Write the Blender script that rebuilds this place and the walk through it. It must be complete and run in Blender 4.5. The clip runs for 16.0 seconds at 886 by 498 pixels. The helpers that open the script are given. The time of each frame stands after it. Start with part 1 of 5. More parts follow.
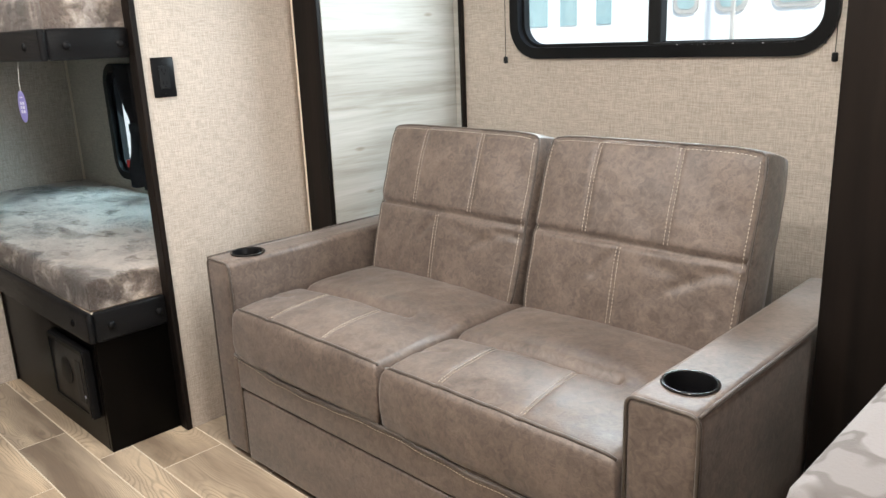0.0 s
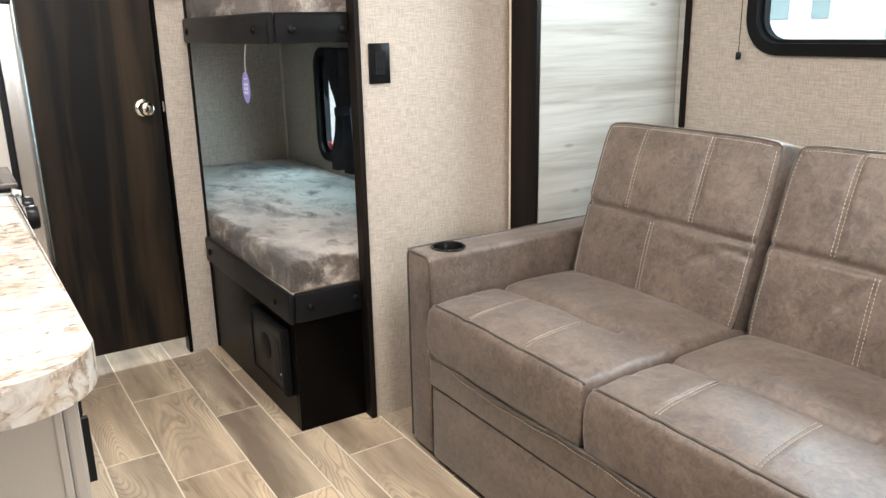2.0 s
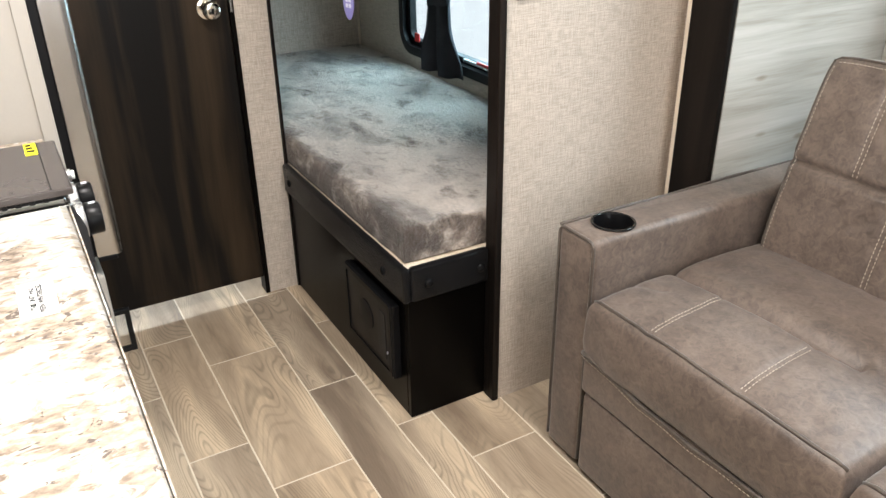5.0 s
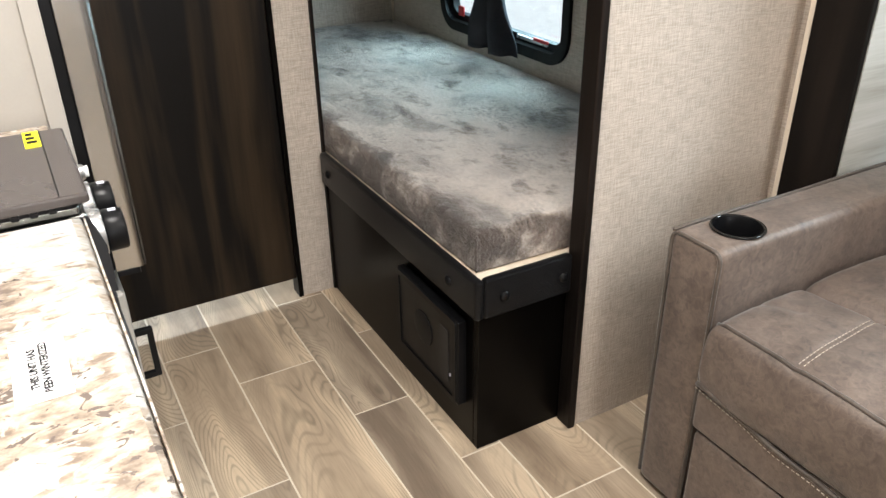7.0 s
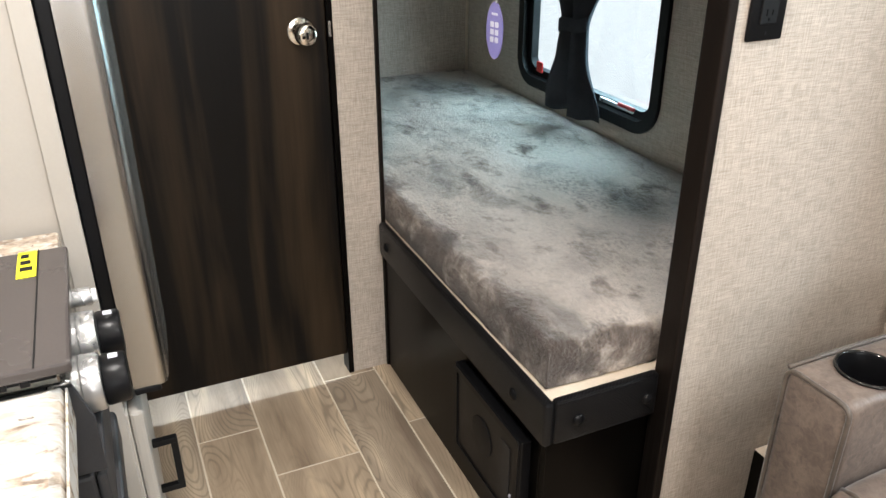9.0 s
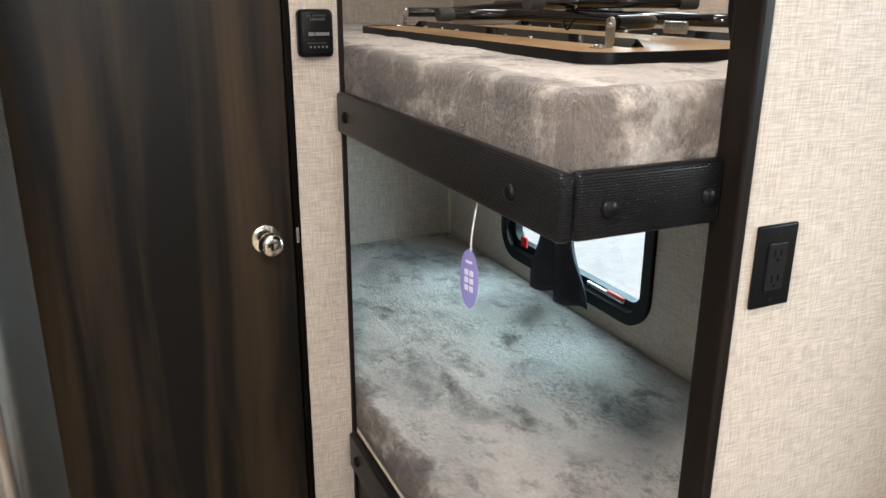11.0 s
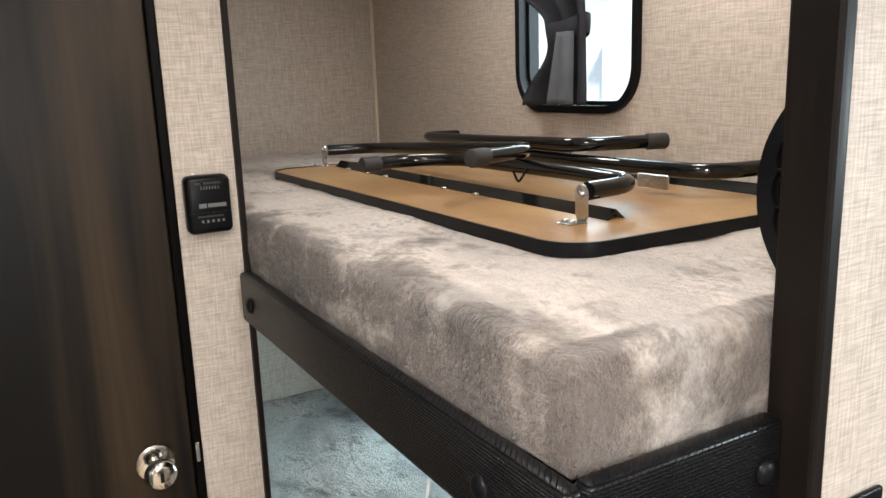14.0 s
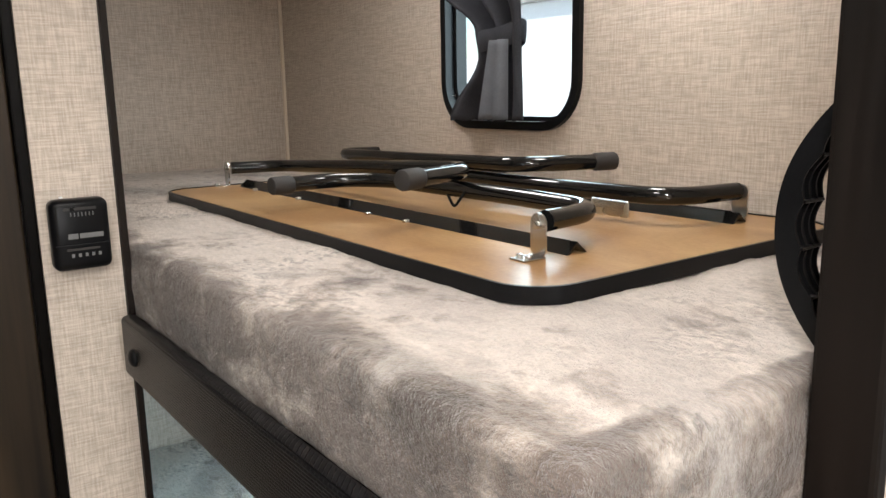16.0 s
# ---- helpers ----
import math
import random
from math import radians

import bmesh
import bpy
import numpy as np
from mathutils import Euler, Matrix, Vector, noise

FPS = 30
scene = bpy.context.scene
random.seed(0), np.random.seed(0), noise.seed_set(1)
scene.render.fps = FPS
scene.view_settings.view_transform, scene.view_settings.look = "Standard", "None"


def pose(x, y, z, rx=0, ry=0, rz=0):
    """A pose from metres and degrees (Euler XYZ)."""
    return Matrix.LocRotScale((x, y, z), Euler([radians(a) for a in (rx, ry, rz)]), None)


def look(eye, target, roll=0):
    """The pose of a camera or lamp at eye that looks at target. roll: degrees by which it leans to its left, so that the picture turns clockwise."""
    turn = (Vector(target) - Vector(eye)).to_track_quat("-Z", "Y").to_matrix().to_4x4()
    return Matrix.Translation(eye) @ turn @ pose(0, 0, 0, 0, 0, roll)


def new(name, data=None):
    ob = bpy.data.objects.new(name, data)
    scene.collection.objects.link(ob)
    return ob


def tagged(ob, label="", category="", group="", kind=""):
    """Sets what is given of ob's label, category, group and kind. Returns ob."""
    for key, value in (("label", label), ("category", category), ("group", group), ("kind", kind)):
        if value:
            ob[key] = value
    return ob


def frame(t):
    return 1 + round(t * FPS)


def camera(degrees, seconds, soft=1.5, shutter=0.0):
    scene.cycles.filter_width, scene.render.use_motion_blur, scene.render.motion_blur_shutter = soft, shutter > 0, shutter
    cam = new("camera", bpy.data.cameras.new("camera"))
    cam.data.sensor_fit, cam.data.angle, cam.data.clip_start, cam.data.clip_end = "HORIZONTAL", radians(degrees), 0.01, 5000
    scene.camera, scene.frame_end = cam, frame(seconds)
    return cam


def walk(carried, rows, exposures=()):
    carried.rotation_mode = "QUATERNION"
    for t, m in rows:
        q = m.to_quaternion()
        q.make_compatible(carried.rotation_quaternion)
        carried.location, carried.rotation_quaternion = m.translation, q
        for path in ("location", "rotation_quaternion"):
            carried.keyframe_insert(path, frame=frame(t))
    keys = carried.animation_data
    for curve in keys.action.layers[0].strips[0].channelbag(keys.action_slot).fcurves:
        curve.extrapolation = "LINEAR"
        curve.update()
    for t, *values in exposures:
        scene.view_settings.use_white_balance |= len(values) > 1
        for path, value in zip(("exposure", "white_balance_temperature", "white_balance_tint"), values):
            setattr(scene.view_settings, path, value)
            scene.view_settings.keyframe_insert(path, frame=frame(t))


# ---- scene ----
cam = camera(59.3, 16.0)
METRES, EYE, TILT, LEAN, TURN = 2.35, 1.22, 0.0, 0.0, 44.9
ROWS = [
    (0.0, 0.0, 0.0, 0.0, -0.62, -15.42, 2.27),
    (0.5, -0.0051, 0.0063, 0.0021, 2.5, -14.46, 2.43),
    (1.0, -0.0122, 0.0154, 0.002, 6.41, -14.09, 2.83),
    (1.5, -0.0283, 0.0301, 0.0016, 9.99, -14.74, 2.08),
    (2.0, -0.049, 0.0511, 0.002, 12.5, -15.8, 1.07),
    (2.5, -0.0733, 0.0772, -0.0016, 13.9, -17.23, 0.49),
    (3.0, -0.098, 0.1225, -0.0091, 14.7, -19.76, -0.29),
    (3.5, -0.1249, 0.1684, 0.002, 15.63, -21.92, -1.3),
    (4.0, -0.1547, 0.1982, 0.0382, 15.85, -23.28, -1.35),
    (4.5, -0.1862, 0.2365, 0.0601, 15.06, -24.96, -0.09),
    (5.0, -0.222, 0.2577, 0.0599, 15.2, -26.97, 0.71),
    (7.5, -0.3348, 0.3829, 0.0125, 16.2, -28.78, 0.78),
    (8.0, -0.3433, 0.4084, 0.0095, 17.78, -29.45, 1.24),
    (8.5, -0.3468, 0.4266, 0.0179, 19.67, -28.89, 0.87),
    (9.0, -0.3523, 0.4571, 0.0385, 21.05, -26.21, 0.09),
    (9.5, -0.3617, 0.4838, 0.0552, 21.96, -23.92, -0.68),
    (10.0, -0.3668, 0.505, 0.0737, 22.0, -22.3, -0.3),
    (12.5, -0.3834, 0.6274, 0.1414, 18.09, -13.54, -0.14),
    (13.0, -0.3886, 0.6495, 0.146, 17.92, -13.29, 0.49),
    (13.5, -0.4039, 0.6714, 0.1463, 16.98, -13.21, 1.21),
    (14.0, -0.4236, 0.6967, 0.1516, 15.06, -12.21, 2.0),
    (14.5, -0.4461, 0.7152, 0.1526, 12.99, -10.91, 2.62),
    (15.0, -0.4574, 0.7298, 0.1513, 11.33, -10.73, 2.83),
    (15.5, -0.4592, 0.7455, 0.1502, 10.68, -10.9, 2.31),
    (16.0, -0.4531, 0.7692, 0.1474, 8.49, -11.19, 0.99),
]
walk(cam, [(t, pose(0, 0, EYE, TILT, LEAN, TURN) @ pose(METRES * x, METRES * y, METRES * z, 90 + pitch, roll, yaw)) for t, x, y, z, yaw, pitch, roll in ROWS])

# ---- world, sun, lamps ----
EXPOSURE = 0.71
scene.view_settings.exposure = EXPOSURE
world = bpy.data.worlds.new("sky")
scene.world = world
world.use_nodes = True
wn = world.node_tree.nodes
sky = wn.new("ShaderNodeTexSky")
sky.sky_type = "NISHITA"
sky.sun_disc = False
sky.sun_elevation = radians(47)
sky.sun_rotation = radians(129)
wn["Background"].inputs[1].default_value = 0.15
world.node_tree.links.new(sky.outputs[0], wn["Background"].inputs[0])


def lamp(name, kind, energy, m, colour, **more):
    data = bpy.data.lights.new(name, kind)
    data.energy, data.color = energy, colour
    for key, value in more.items():
        if key == "size":
            data.size = value
        elif key == "size_y":
            data.shape = "RECTANGLE"
            data.size_y = value
        elif key == "angle":
            data.angle = value
        elif key == "spread":
            data.spread = value
    ob = new(name, data)
    ob.matrix_world = m
    return ob


lamp("sun", "SUN", 4.8, look((5, -4, 7), (0, 0, 0)), (1.0, 0.97, 0.92), angle=radians(3))
WARM = (1.0, 0.962, 0.922)
# unseen ceiling lights; number, places and watts chosen to brighten what lies below
for lx, ly, watts in ((-0.98, 0.82, 6.8), (-0.45, 0.90, 7.0), (-0.5, 0.15, 4.6), (0.9, 0.3, 5.0), (-1.78, 0.22, 17.0), (-2.55, 0.78, 2.0), (-2.82, 1.40, 1.6), (-3.4, 1.28, 1.3)):
    lamp("ceiling_lamp", "AREA", watts, pose(lx, ly, 1.965, 0, 0, 0), WARM, size=0.14)
# unseen fill strip added to brighten the worktop; no wall cabinet is built
lamp("counter_lamp", "AREA", 0.5, pose(-1.35, -0.10, 1.6, 0, 0, 0), (1.0, 0.95, 0.88), size=0.8, size_y=0.06)
# skylight in the window openings
DAY = (0.78, 0.92, 1.0)
lamp("sofa_window_light", "AREA", 17.0, look((-1.25, 2.22, 1.52), (-1.2, 1.2, 0.95)), DAY, size=0.92, size_y=0.18)
lamp("lower_bunk_window_light", "AREA", 6.5, look((-3.44, 1.665, 0.9), (-3.38, 1.10, 0.60)), (0.60, 0.87, 1.0), size=0.70, size_y=0.46, spread=radians(145))
lamp("upper_bunk_window_light", "AREA", 3.0, look((-3.25, 1.665, 1.73), (-3.25, 1.0, 1.55)), DAY, size=0.34, size_y=0.38)
# lamp added behind the door to light the gap beneath; no window is built
lamp("bathroom_window_light", "AREA", 13.0, look((-4.24, 0.38, 1.32), (-3.2, 0.38, 0.0)), (0.84, 0.94, 1.0), size=0.34, size_y=0.10)
# cool daylight fill from the unseen entry end; the wall there has no opening
lamp("entry_window_light", "AREA", 25.0, look((2.14, 0.3, 1.35), (0.0, 0.5, 1.0)), (0.95, 0.97, 1.0), size=0.7, size_y=0.6)


# ---- materials ----
def nodes_of(name, rough=0.5, metal=0.0, gloss=0.5):
    m = bpy.data.materials.new(name)
    m.use_nodes = True
    nt = m.node_tree
    b = nt.nodes["Principled BSDF"]
    b.inputs["Roughness"].default_value = rough
    b.inputs["Metallic"].default_value = metal
    b.inputs["Specular IOR Level"].default_value = gloss
    return m, nt, b


def coords(nt, scale, shift_by_object=False):
    tc = nt.nodes.new("ShaderNodeTexCoord")
    mp = nt.nodes.new("ShaderNodeMapping")
    mp.inputs["Scale"].default_value = scale
    nt.links.new(tc.outputs["Object"], mp.inputs["Vector"])
    if shift_by_object:
        oi = nt.nodes.new("ShaderNodeObjectInfo")
        mu = nt.nodes.new("ShaderNodeMath")
        mu.operation = "MULTIPLY"
        mu.inputs[1].default_value = 37.0
        nt.links.new(oi.outputs["Random"], mu.inputs[0])
        cx = nt.nodes.new("ShaderNodeCombineXYZ")
        for k in range(3):
            nt.links.new(mu.outputs[0], cx.inputs[k])
        nt.links.new(cx.outputs[0], mp.inputs["Location"])
    return mp.outputs[0]


def noise_tex(nt, scale, detail=4.0, rough=0.55, distortion=0.0, strength=1.0, shift=False):
    n = nt.nodes.new("ShaderNodeTexNoise")
    nt.links.new(coords(nt, scale, shift), n.inputs["Vector"])
    n.inputs["Scale"].default_value = strength
    n.inputs["Detail"].default_value = detail
    n.inputs["Roughness"].default_value = rough
    n.inputs["Distortion"].default_value = distortion
    return n.outputs["Fac"]


def ramp(nt, fac, *stops):
    r = nt.nodes.new("ShaderNodeValToRGB")
    e = r.color_ramp.elements
    while len(e) < len(stops):
        e.new(0.5)
    for el, (p, c) in zip(e, stops):
        el.position = p
        el.color = (*c, 1) if len(c) == 3 else c
    nt.links.new(fac, r.inputs[0])
    return r.outputs[0]


def grey(v):
    return (v, v, v)


def mix(nt, fac, a, b, mode="MIX"):
    n = nt.nodes.new("ShaderNodeMix")
    n.data_type = "RGBA"
    n.blend_type = mode
    for sock, v in ((n.inputs[0], fac), (n.inputs[6], a), (n.inputs[7], b)):
        if isinstance(v, (int, float)):
            sock.default_value = v
        elif isinstance(v, tuple):
            sock.default_value = (*v, 1)
        else:
            nt.links.new(v, sock)
    return n.outputs[2]


def sums(nt, a, b, wa=1.0, wb=1.0):
    n1 = nt.nodes.new("ShaderNodeMath")
    n1.operation = "MULTIPLY"
    nt.links.new(a, n1.inputs[0])
    n1.inputs[1].default_value = wa
    n2 = nt.nodes.new("ShaderNodeMath")
    n2.operation = "MULTIPLY_ADD"
    nt.links.new(b, n2.inputs[0])
    n2.inputs[1].default_value = wb
    nt.links.new(n1.outputs[0], n2.inputs[2])
    return n2.outputs[0]


def bump(nt, b, height, strength, distance):
    n = nt.nodes.new("ShaderNodeBump")
    n.inputs["Strength"].default_value = strength
    n.inputs["Distance"].default_value = distance
    nt.links.new(height, n.inputs["Height"])
    nt.links.new(n.outputs[0], b.inputs["Normal"])


def linen(name, light, dark):
    m, nt, b = nodes_of(name, 0.62)
    across = noise_tex(nt, (29, 29, 440), 3, 0.6)
    down = noise_tex(nt, (340, 340, 27), 3, 0.6)
    both = sums(nt, across, down, 0.5, 0.5)
    weave = ramp(nt, both, (0.36, dark), (0.5, tuple(0.5 * (x + y) for x, y in zip(light, dark))), (0.62, light))
    cloud = ramp(nt, noise_tex(nt, (3, 3, 3), 3), (0.3, grey(0.93)), (0.7, grey(1.0)))
    nt.links.new(mix(nt, 1.0, weave, cloud, "MULTIPLY"), b.inputs["Base Color"])
    bump(nt, b, both, 0.5, 0.0008)
    return m


def dark_wood(name, light=(0.045, 0.029, 0.016), dark=(0.0030, 0.0022, 0.0018), rough=0.42, gloss=0.19, relief=1.0):
    m, nt, b = nodes_of(name, rough, 0.0, gloss)
    broad = noise_tex(nt, (11, 11, 0.9), 3, 0.5, 0.5)
    fine = noise_tex(nt, (170, 170, 5), 4, 0.6)
    col = ramp(nt, sums(nt, broad, fine, 0.9, 0.1), (0.42, dark), (0.56, tuple(0.5 * (x + y) for x, y in zip(light, dark))), (0.68, light))
    nt.links.new(col, b.inputs["Base Color"])
    nt.links.new(ramp(nt, fine, (0.3, grey(rough - 0.08 * relief)), (0.7, grey(rough + 0.1 * relief))), b.inputs["Roughness"])
    bump(nt, b, fine, 0.12 * relief, 0.0004)
    return m


def plain(name, colour, rough, metal=0.0, grain=300.0, strength=0.15, vary=0.12, gloss=0.5):
    m, nt, b = nodes_of(name, rough, metal, gloss)
    n = noise_tex(nt, (grain, grain, grain), 3)
    big = noise_tex(nt, (9, 9, 9), 3)
    lo = tuple(c * (1 - vary) for c in colour)
    hi = tuple(min(1, c * (1 + vary)) for c in colour)
    nt.links.new(ramp(nt, sums(nt, n, big, 0.4, 0.6), (0.35, lo), (0.65, hi)), b.inputs["Base Color"])
    nt.links.new(ramp(nt, big, (0.3, grey(max(0.02, rough - 0.06))), (0.7, grey(min(1, rough + 0.06)))), b.inputs["Roughness"])
    if strength:
        bump(nt, b, n, strength, 0.0005)
    return m


WALL = linen("beige_linen_wallpaper", (0.585, 0.513, 0.441), (0.36, 0.303, 0.250))
DARK = dark_wood("dark_stained_wood")
TRIM = dark_wood("dark_trim_laminate", (0.017, 0.0118, 0.0092), (0.0055, 0.0042, 0.0036), 0.45, 0.12)
PANEL = dark_wood("dark_panel_laminate", (0.0034, 0.0027, 0.0022), (0.0018, 0.0015, 0.0013), 0.3, 0.08, 0.15)


def make_whitewood():
    m, nt, b = nodes_of("whitewashed_plank_panel", 0.4)
    grain = noise_tex(nt, (1.3, 1.3, 26), 4, 0.6, 0.7)
    fine = noise_tex(nt, (7, 7, 230), 3, 0.6)
    col = ramp(nt, sums(nt, grain, fine, 0.8, 0.2), (0.33, (0.30, 0.283, 0.245)), (0.5, (0.41, 0.40, 0.362)), (0.66, (0.485, 0.472, 0.44)))
    vo = nt.nodes.new("ShaderNodeTexVoronoi")
    nt.links.new(coords(nt, (3.2, 3.2, 9)), vo.inputs["Vector"])
    vo.inputs["Scale"].default_value = 1.0
    knot = ramp(nt, vo.outputs["Distance"], (0.03, (0.62, 0.56, 0.48)), (0.09, grey(1.0)))
    nt.links.new(mix(nt, 1.0, col, knot, "MULTIPLY"), b.inputs["Base Color"])
    bump(nt, b, fine, 0.1, 0.0004)
    return m


WHITEWOOD = make_whitewood()


def make_suede(name, light, mid, dark):
    m, nt, b = nodes_of(name, 0.5)
    big = noise_tex(nt, (7, 7, 7), 5, 0.6, 0.8)
    fine = noise_tex(nt, (55, 55, 55), 5, 0.62, 1.0)
    vo = nt.nodes.new("ShaderNodeTexVoronoi")
    vo.feature = "DISTANCE_TO_EDGE"
    tc = noise_tex(nt, (30, 30, 30), 2)
    warp = nt.nodes.new("ShaderNodeTexNoise")
    nt.links.new(coords(nt, (38, 38, 38)), warp.inputs["Vector"])
    warp.inputs["Scale"].default_value = 1.0
    nt.links.new(mix(nt, 0.55, coords(nt, (85, 85, 85)), mix(nt, 1.0, coords(nt, (85, 85, 85)), warp.outputs["Color"], "ADD")), vo.inputs["Vector"])
    vo.inputs["Scale"].default_value = 1.0
    crack = ramp(nt, vo.outputs["Distance"], (0.0, grey(0.0)), (0.13, grey(1.0)))
    col = ramp(nt, sums(nt, big, fine, 0.42, 0.58), (0.35, dark), (0.49, mid), (0.66, light))
    where = ramp(nt, sums(nt, tc, big, 0.45, 0.55), (0.48, grey(0.0)), (0.62, grey(0.4)))
    lines = mix(nt, crack, tuple(1.2 * c for c in light), col)
    nt.links.new(mix(nt, where, col, lines), b.inputs["Base Color"])
    nt.links.new(ramp(nt, big, (0.3, grey(0.40)), (0.7, grey(0.56))), b.inputs["Roughness"])
    b.inputs["Sheen Weight"].default_value = 0.22
    b.inputs["Sheen Roughness"].default_value = 0.4
    bump(nt, b, sums(nt, fine, crack, 0.75, 0.25), 0.32, 0.0014)
    return m


SUEDE = make_suede("taupe_faux_suede", (0.174, 0.132, 0.107), (0.116, 0.0865, 0.0705), (0.068, 0.0510, 0.0420))
PIPING = make_suede("taupe_piping", (0.098, 0.077, 0.062), (0.068, 0.052, 0.042), (0.045, 0.035, 0.028))
STITCH = plain("cream_thread", (0.48, 0.42, 0.345), 0.8)


def make_plush():
    """Long-pile fleece: smooth pale stretches, smoky darker drifts, bristling patches, darker mottling on its front and
    foot sides.
    """
    m, nt, b = nodes_of("taupe_plush_fleece", 0.9)
    soft = noise_tex(nt, (2.3, 3.6, 4.0), 3, 0.5, 0.4)
    smoke = noise_tex(nt, (4.4, 6.4, 7.0), 9, 0.62, 0.35)
    patch = noise_tex(nt, (6.1, 5.3, 6.0), 3, 0.5, 0.4)
    bristle = noise_tex(nt, (78, 118, 100), 4, 0.65, 0.5)
    mottle = noise_tex(nt, (9, 12, 14), 9, 0.66, 0.3)
    pile = noise_tex(nt, (330, 330, 330), 3, 0.7)
    tuft = noise_tex(nt, (75, 95, 85), 5, 0.7)
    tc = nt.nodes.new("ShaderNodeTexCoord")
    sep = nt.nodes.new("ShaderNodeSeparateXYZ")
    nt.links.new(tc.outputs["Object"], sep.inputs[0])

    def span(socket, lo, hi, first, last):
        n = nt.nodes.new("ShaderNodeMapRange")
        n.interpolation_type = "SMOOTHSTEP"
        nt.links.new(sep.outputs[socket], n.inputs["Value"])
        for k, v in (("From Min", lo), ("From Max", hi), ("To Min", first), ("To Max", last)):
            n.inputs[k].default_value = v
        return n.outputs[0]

    # lowers the mottling, so darker, along the front side and the foot end
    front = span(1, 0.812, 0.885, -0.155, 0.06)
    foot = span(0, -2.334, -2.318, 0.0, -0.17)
    side_mottle = sums(nt, mottle, sums(nt, front, foot), 1.0, 1.0)
    base = ramp(nt, soft, (0.34, (0.37, 0.325, 0.294)), (0.42, (0.49, 0.430, 0.385)), (0.50, (0.625, 0.550, 0.490)), (0.68, (0.67, 0.592, 0.53)))
    drift = ramp(nt, smoke, (0.33, grey(0.50)), (0.41, grey(0.78)), (0.47, grey(1.0)))
    flecks = ramp(nt, bristle, (0.38, grey(0.52)), (0.50, grey(0.98)), (0.62, grey(1.10)))
    flecks = mix(nt, ramp(nt, patch, (0.54, grey(0.06)), (0.66, grey(1.0))), (1.0, 1.0, 1.0), flecks)
    side_tone = ramp(nt, side_mottle, (0.33, (0.24, 0.215, 0.205)), (0.40, (0.42, 0.39, 0.37)), (0.47, (0.74, 0.715, 0.70)), (0.52, grey(1.0)))
    speck = ramp(nt, sums(nt, pile, tuft, 0.5, 0.5), (0.37, grey(0.78)), (0.57, grey(1.09)))
    col = mix(nt, 1.0, mix(nt, 1.0, base, drift, "MULTIPLY"), flecks, "MULTIPLY")
    nt.links.new(mix(nt, 1.0, mix(nt, 1.0, col, side_tone, "MULTIPLY"), speck, "MULTIPLY"), b.inputs["Base Color"])
    b.inputs["Sheen Weight"].default_value = 0.3
    b.inputs["Sheen Roughness"].default_value = 0.35
    b.inputs["Specular IOR Level"].default_value = 0.2
    bump(nt, b, sums(nt, sums(nt, tuft, pile, 0.7, 0.2), sums(nt, bristle, mottle, 0.4, 0.5), 1.0, 1.0), 1.0, 0.014)
    return m


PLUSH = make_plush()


def make_vinyl():
    """Black upholstery vinyl embossed with a small staggered weave."""
    m, nt, b = nodes_of("black_woven_vinyl", 0.34, 0.0, 0.28)
    tc = nt.nodes.new("ShaderNodeTexCoord")
    sep = nt.nodes.new("ShaderNodeSeparateXYZ")
    nt.links.new(tc.outputs["Object"], sep.inputs[0])
    along = nt.nodes.new("ShaderNodeMath")
    nt.links.new(sep.outputs[0], along.inputs[0])
    nt.links.new(sep.outputs[1], along.inputs[1])
    flat = nt.nodes.new("ShaderNodeCombineXYZ")
    nt.links.new(along.outputs[0], flat.inputs[0])
    nt.links.new(sep.outputs[2], flat.inputs[1])
    weave = nt.nodes.new("ShaderNodeTexBrick")
    nt.links.new(flat.outputs[0], weave.inputs["Vector"])
    for k, v in (("Scale", 1.0), ("Mortar Size", 0.0009), ("Mortar Smooth", 1.0), ("Brick Width", 0.0075), ("Row Height", 0.0036)):
        weave.inputs[k].default_value = v
    n = noise_tex(nt, (12, 12, 12), 3)
    nt.links.new(ramp(nt, n, (0.3, (0.0042, 0.0042, 0.0050)), (0.7, (0.0075, 0.0072, 0.0080))), b.inputs["Base Color"])
    turn = nt.nodes.new("ShaderNodeMath")
    turn.operation = "MULTIPLY"
    turn.inputs[1].default_value = -1.0
    nt.links.new(weave.outputs["Fac"], turn.inputs[0])
    bump(nt, b, turn.outputs[0], 1.0, 0.003)
    return m


VINYL = make_vinyl()


def make_marble():
    """Pale laminate with drifts of torn taupe flakes and a few dark chips."""
    m, nt, b = nodes_of("cream_marbled_laminate", 0.24)
    flake = noise_tex(nt, (46, 21, 30), 5, 0.6, 1.4)
    drift = noise_tex(nt, (9, 4.5, 8), 3, 0.55, 0.8)
    tint = noise_tex(nt, (60, 34, 45), 4, 0.65)
    chip = noise_tex(nt, (95, 60, 80), 3, 0.6, 0.8)
    field = sums(nt, flake, drift, 0.55, 0.45)
    taupe = ramp(nt, tint, (0.36, (0.19, 0.148, 0.116)), (0.48, (0.34, 0.272, 0.212)), (0.62, (0.50, 0.425, 0.345)))
    show = ramp(nt, field, (0.475, grey(1.0)), (0.498, grey(0.0)))
    halo = ramp(nt, field, (0.51, (0.44, 0.402, 0.353)), (0.56, (0.525, 0.504, 0.472)))
    col = mix(nt, show, halo, taupe)
    dark = ramp(nt, sums(nt, chip, drift, 0.6, 0.4), (0.375, grey(1.0)), (0.395, grey(0.0)))
    nt.links.new(mix(nt, dark, col, (0.13, 0.105, 0.09)), b.inputs["Base Color"])
    return m


MARBLE = make_marble()


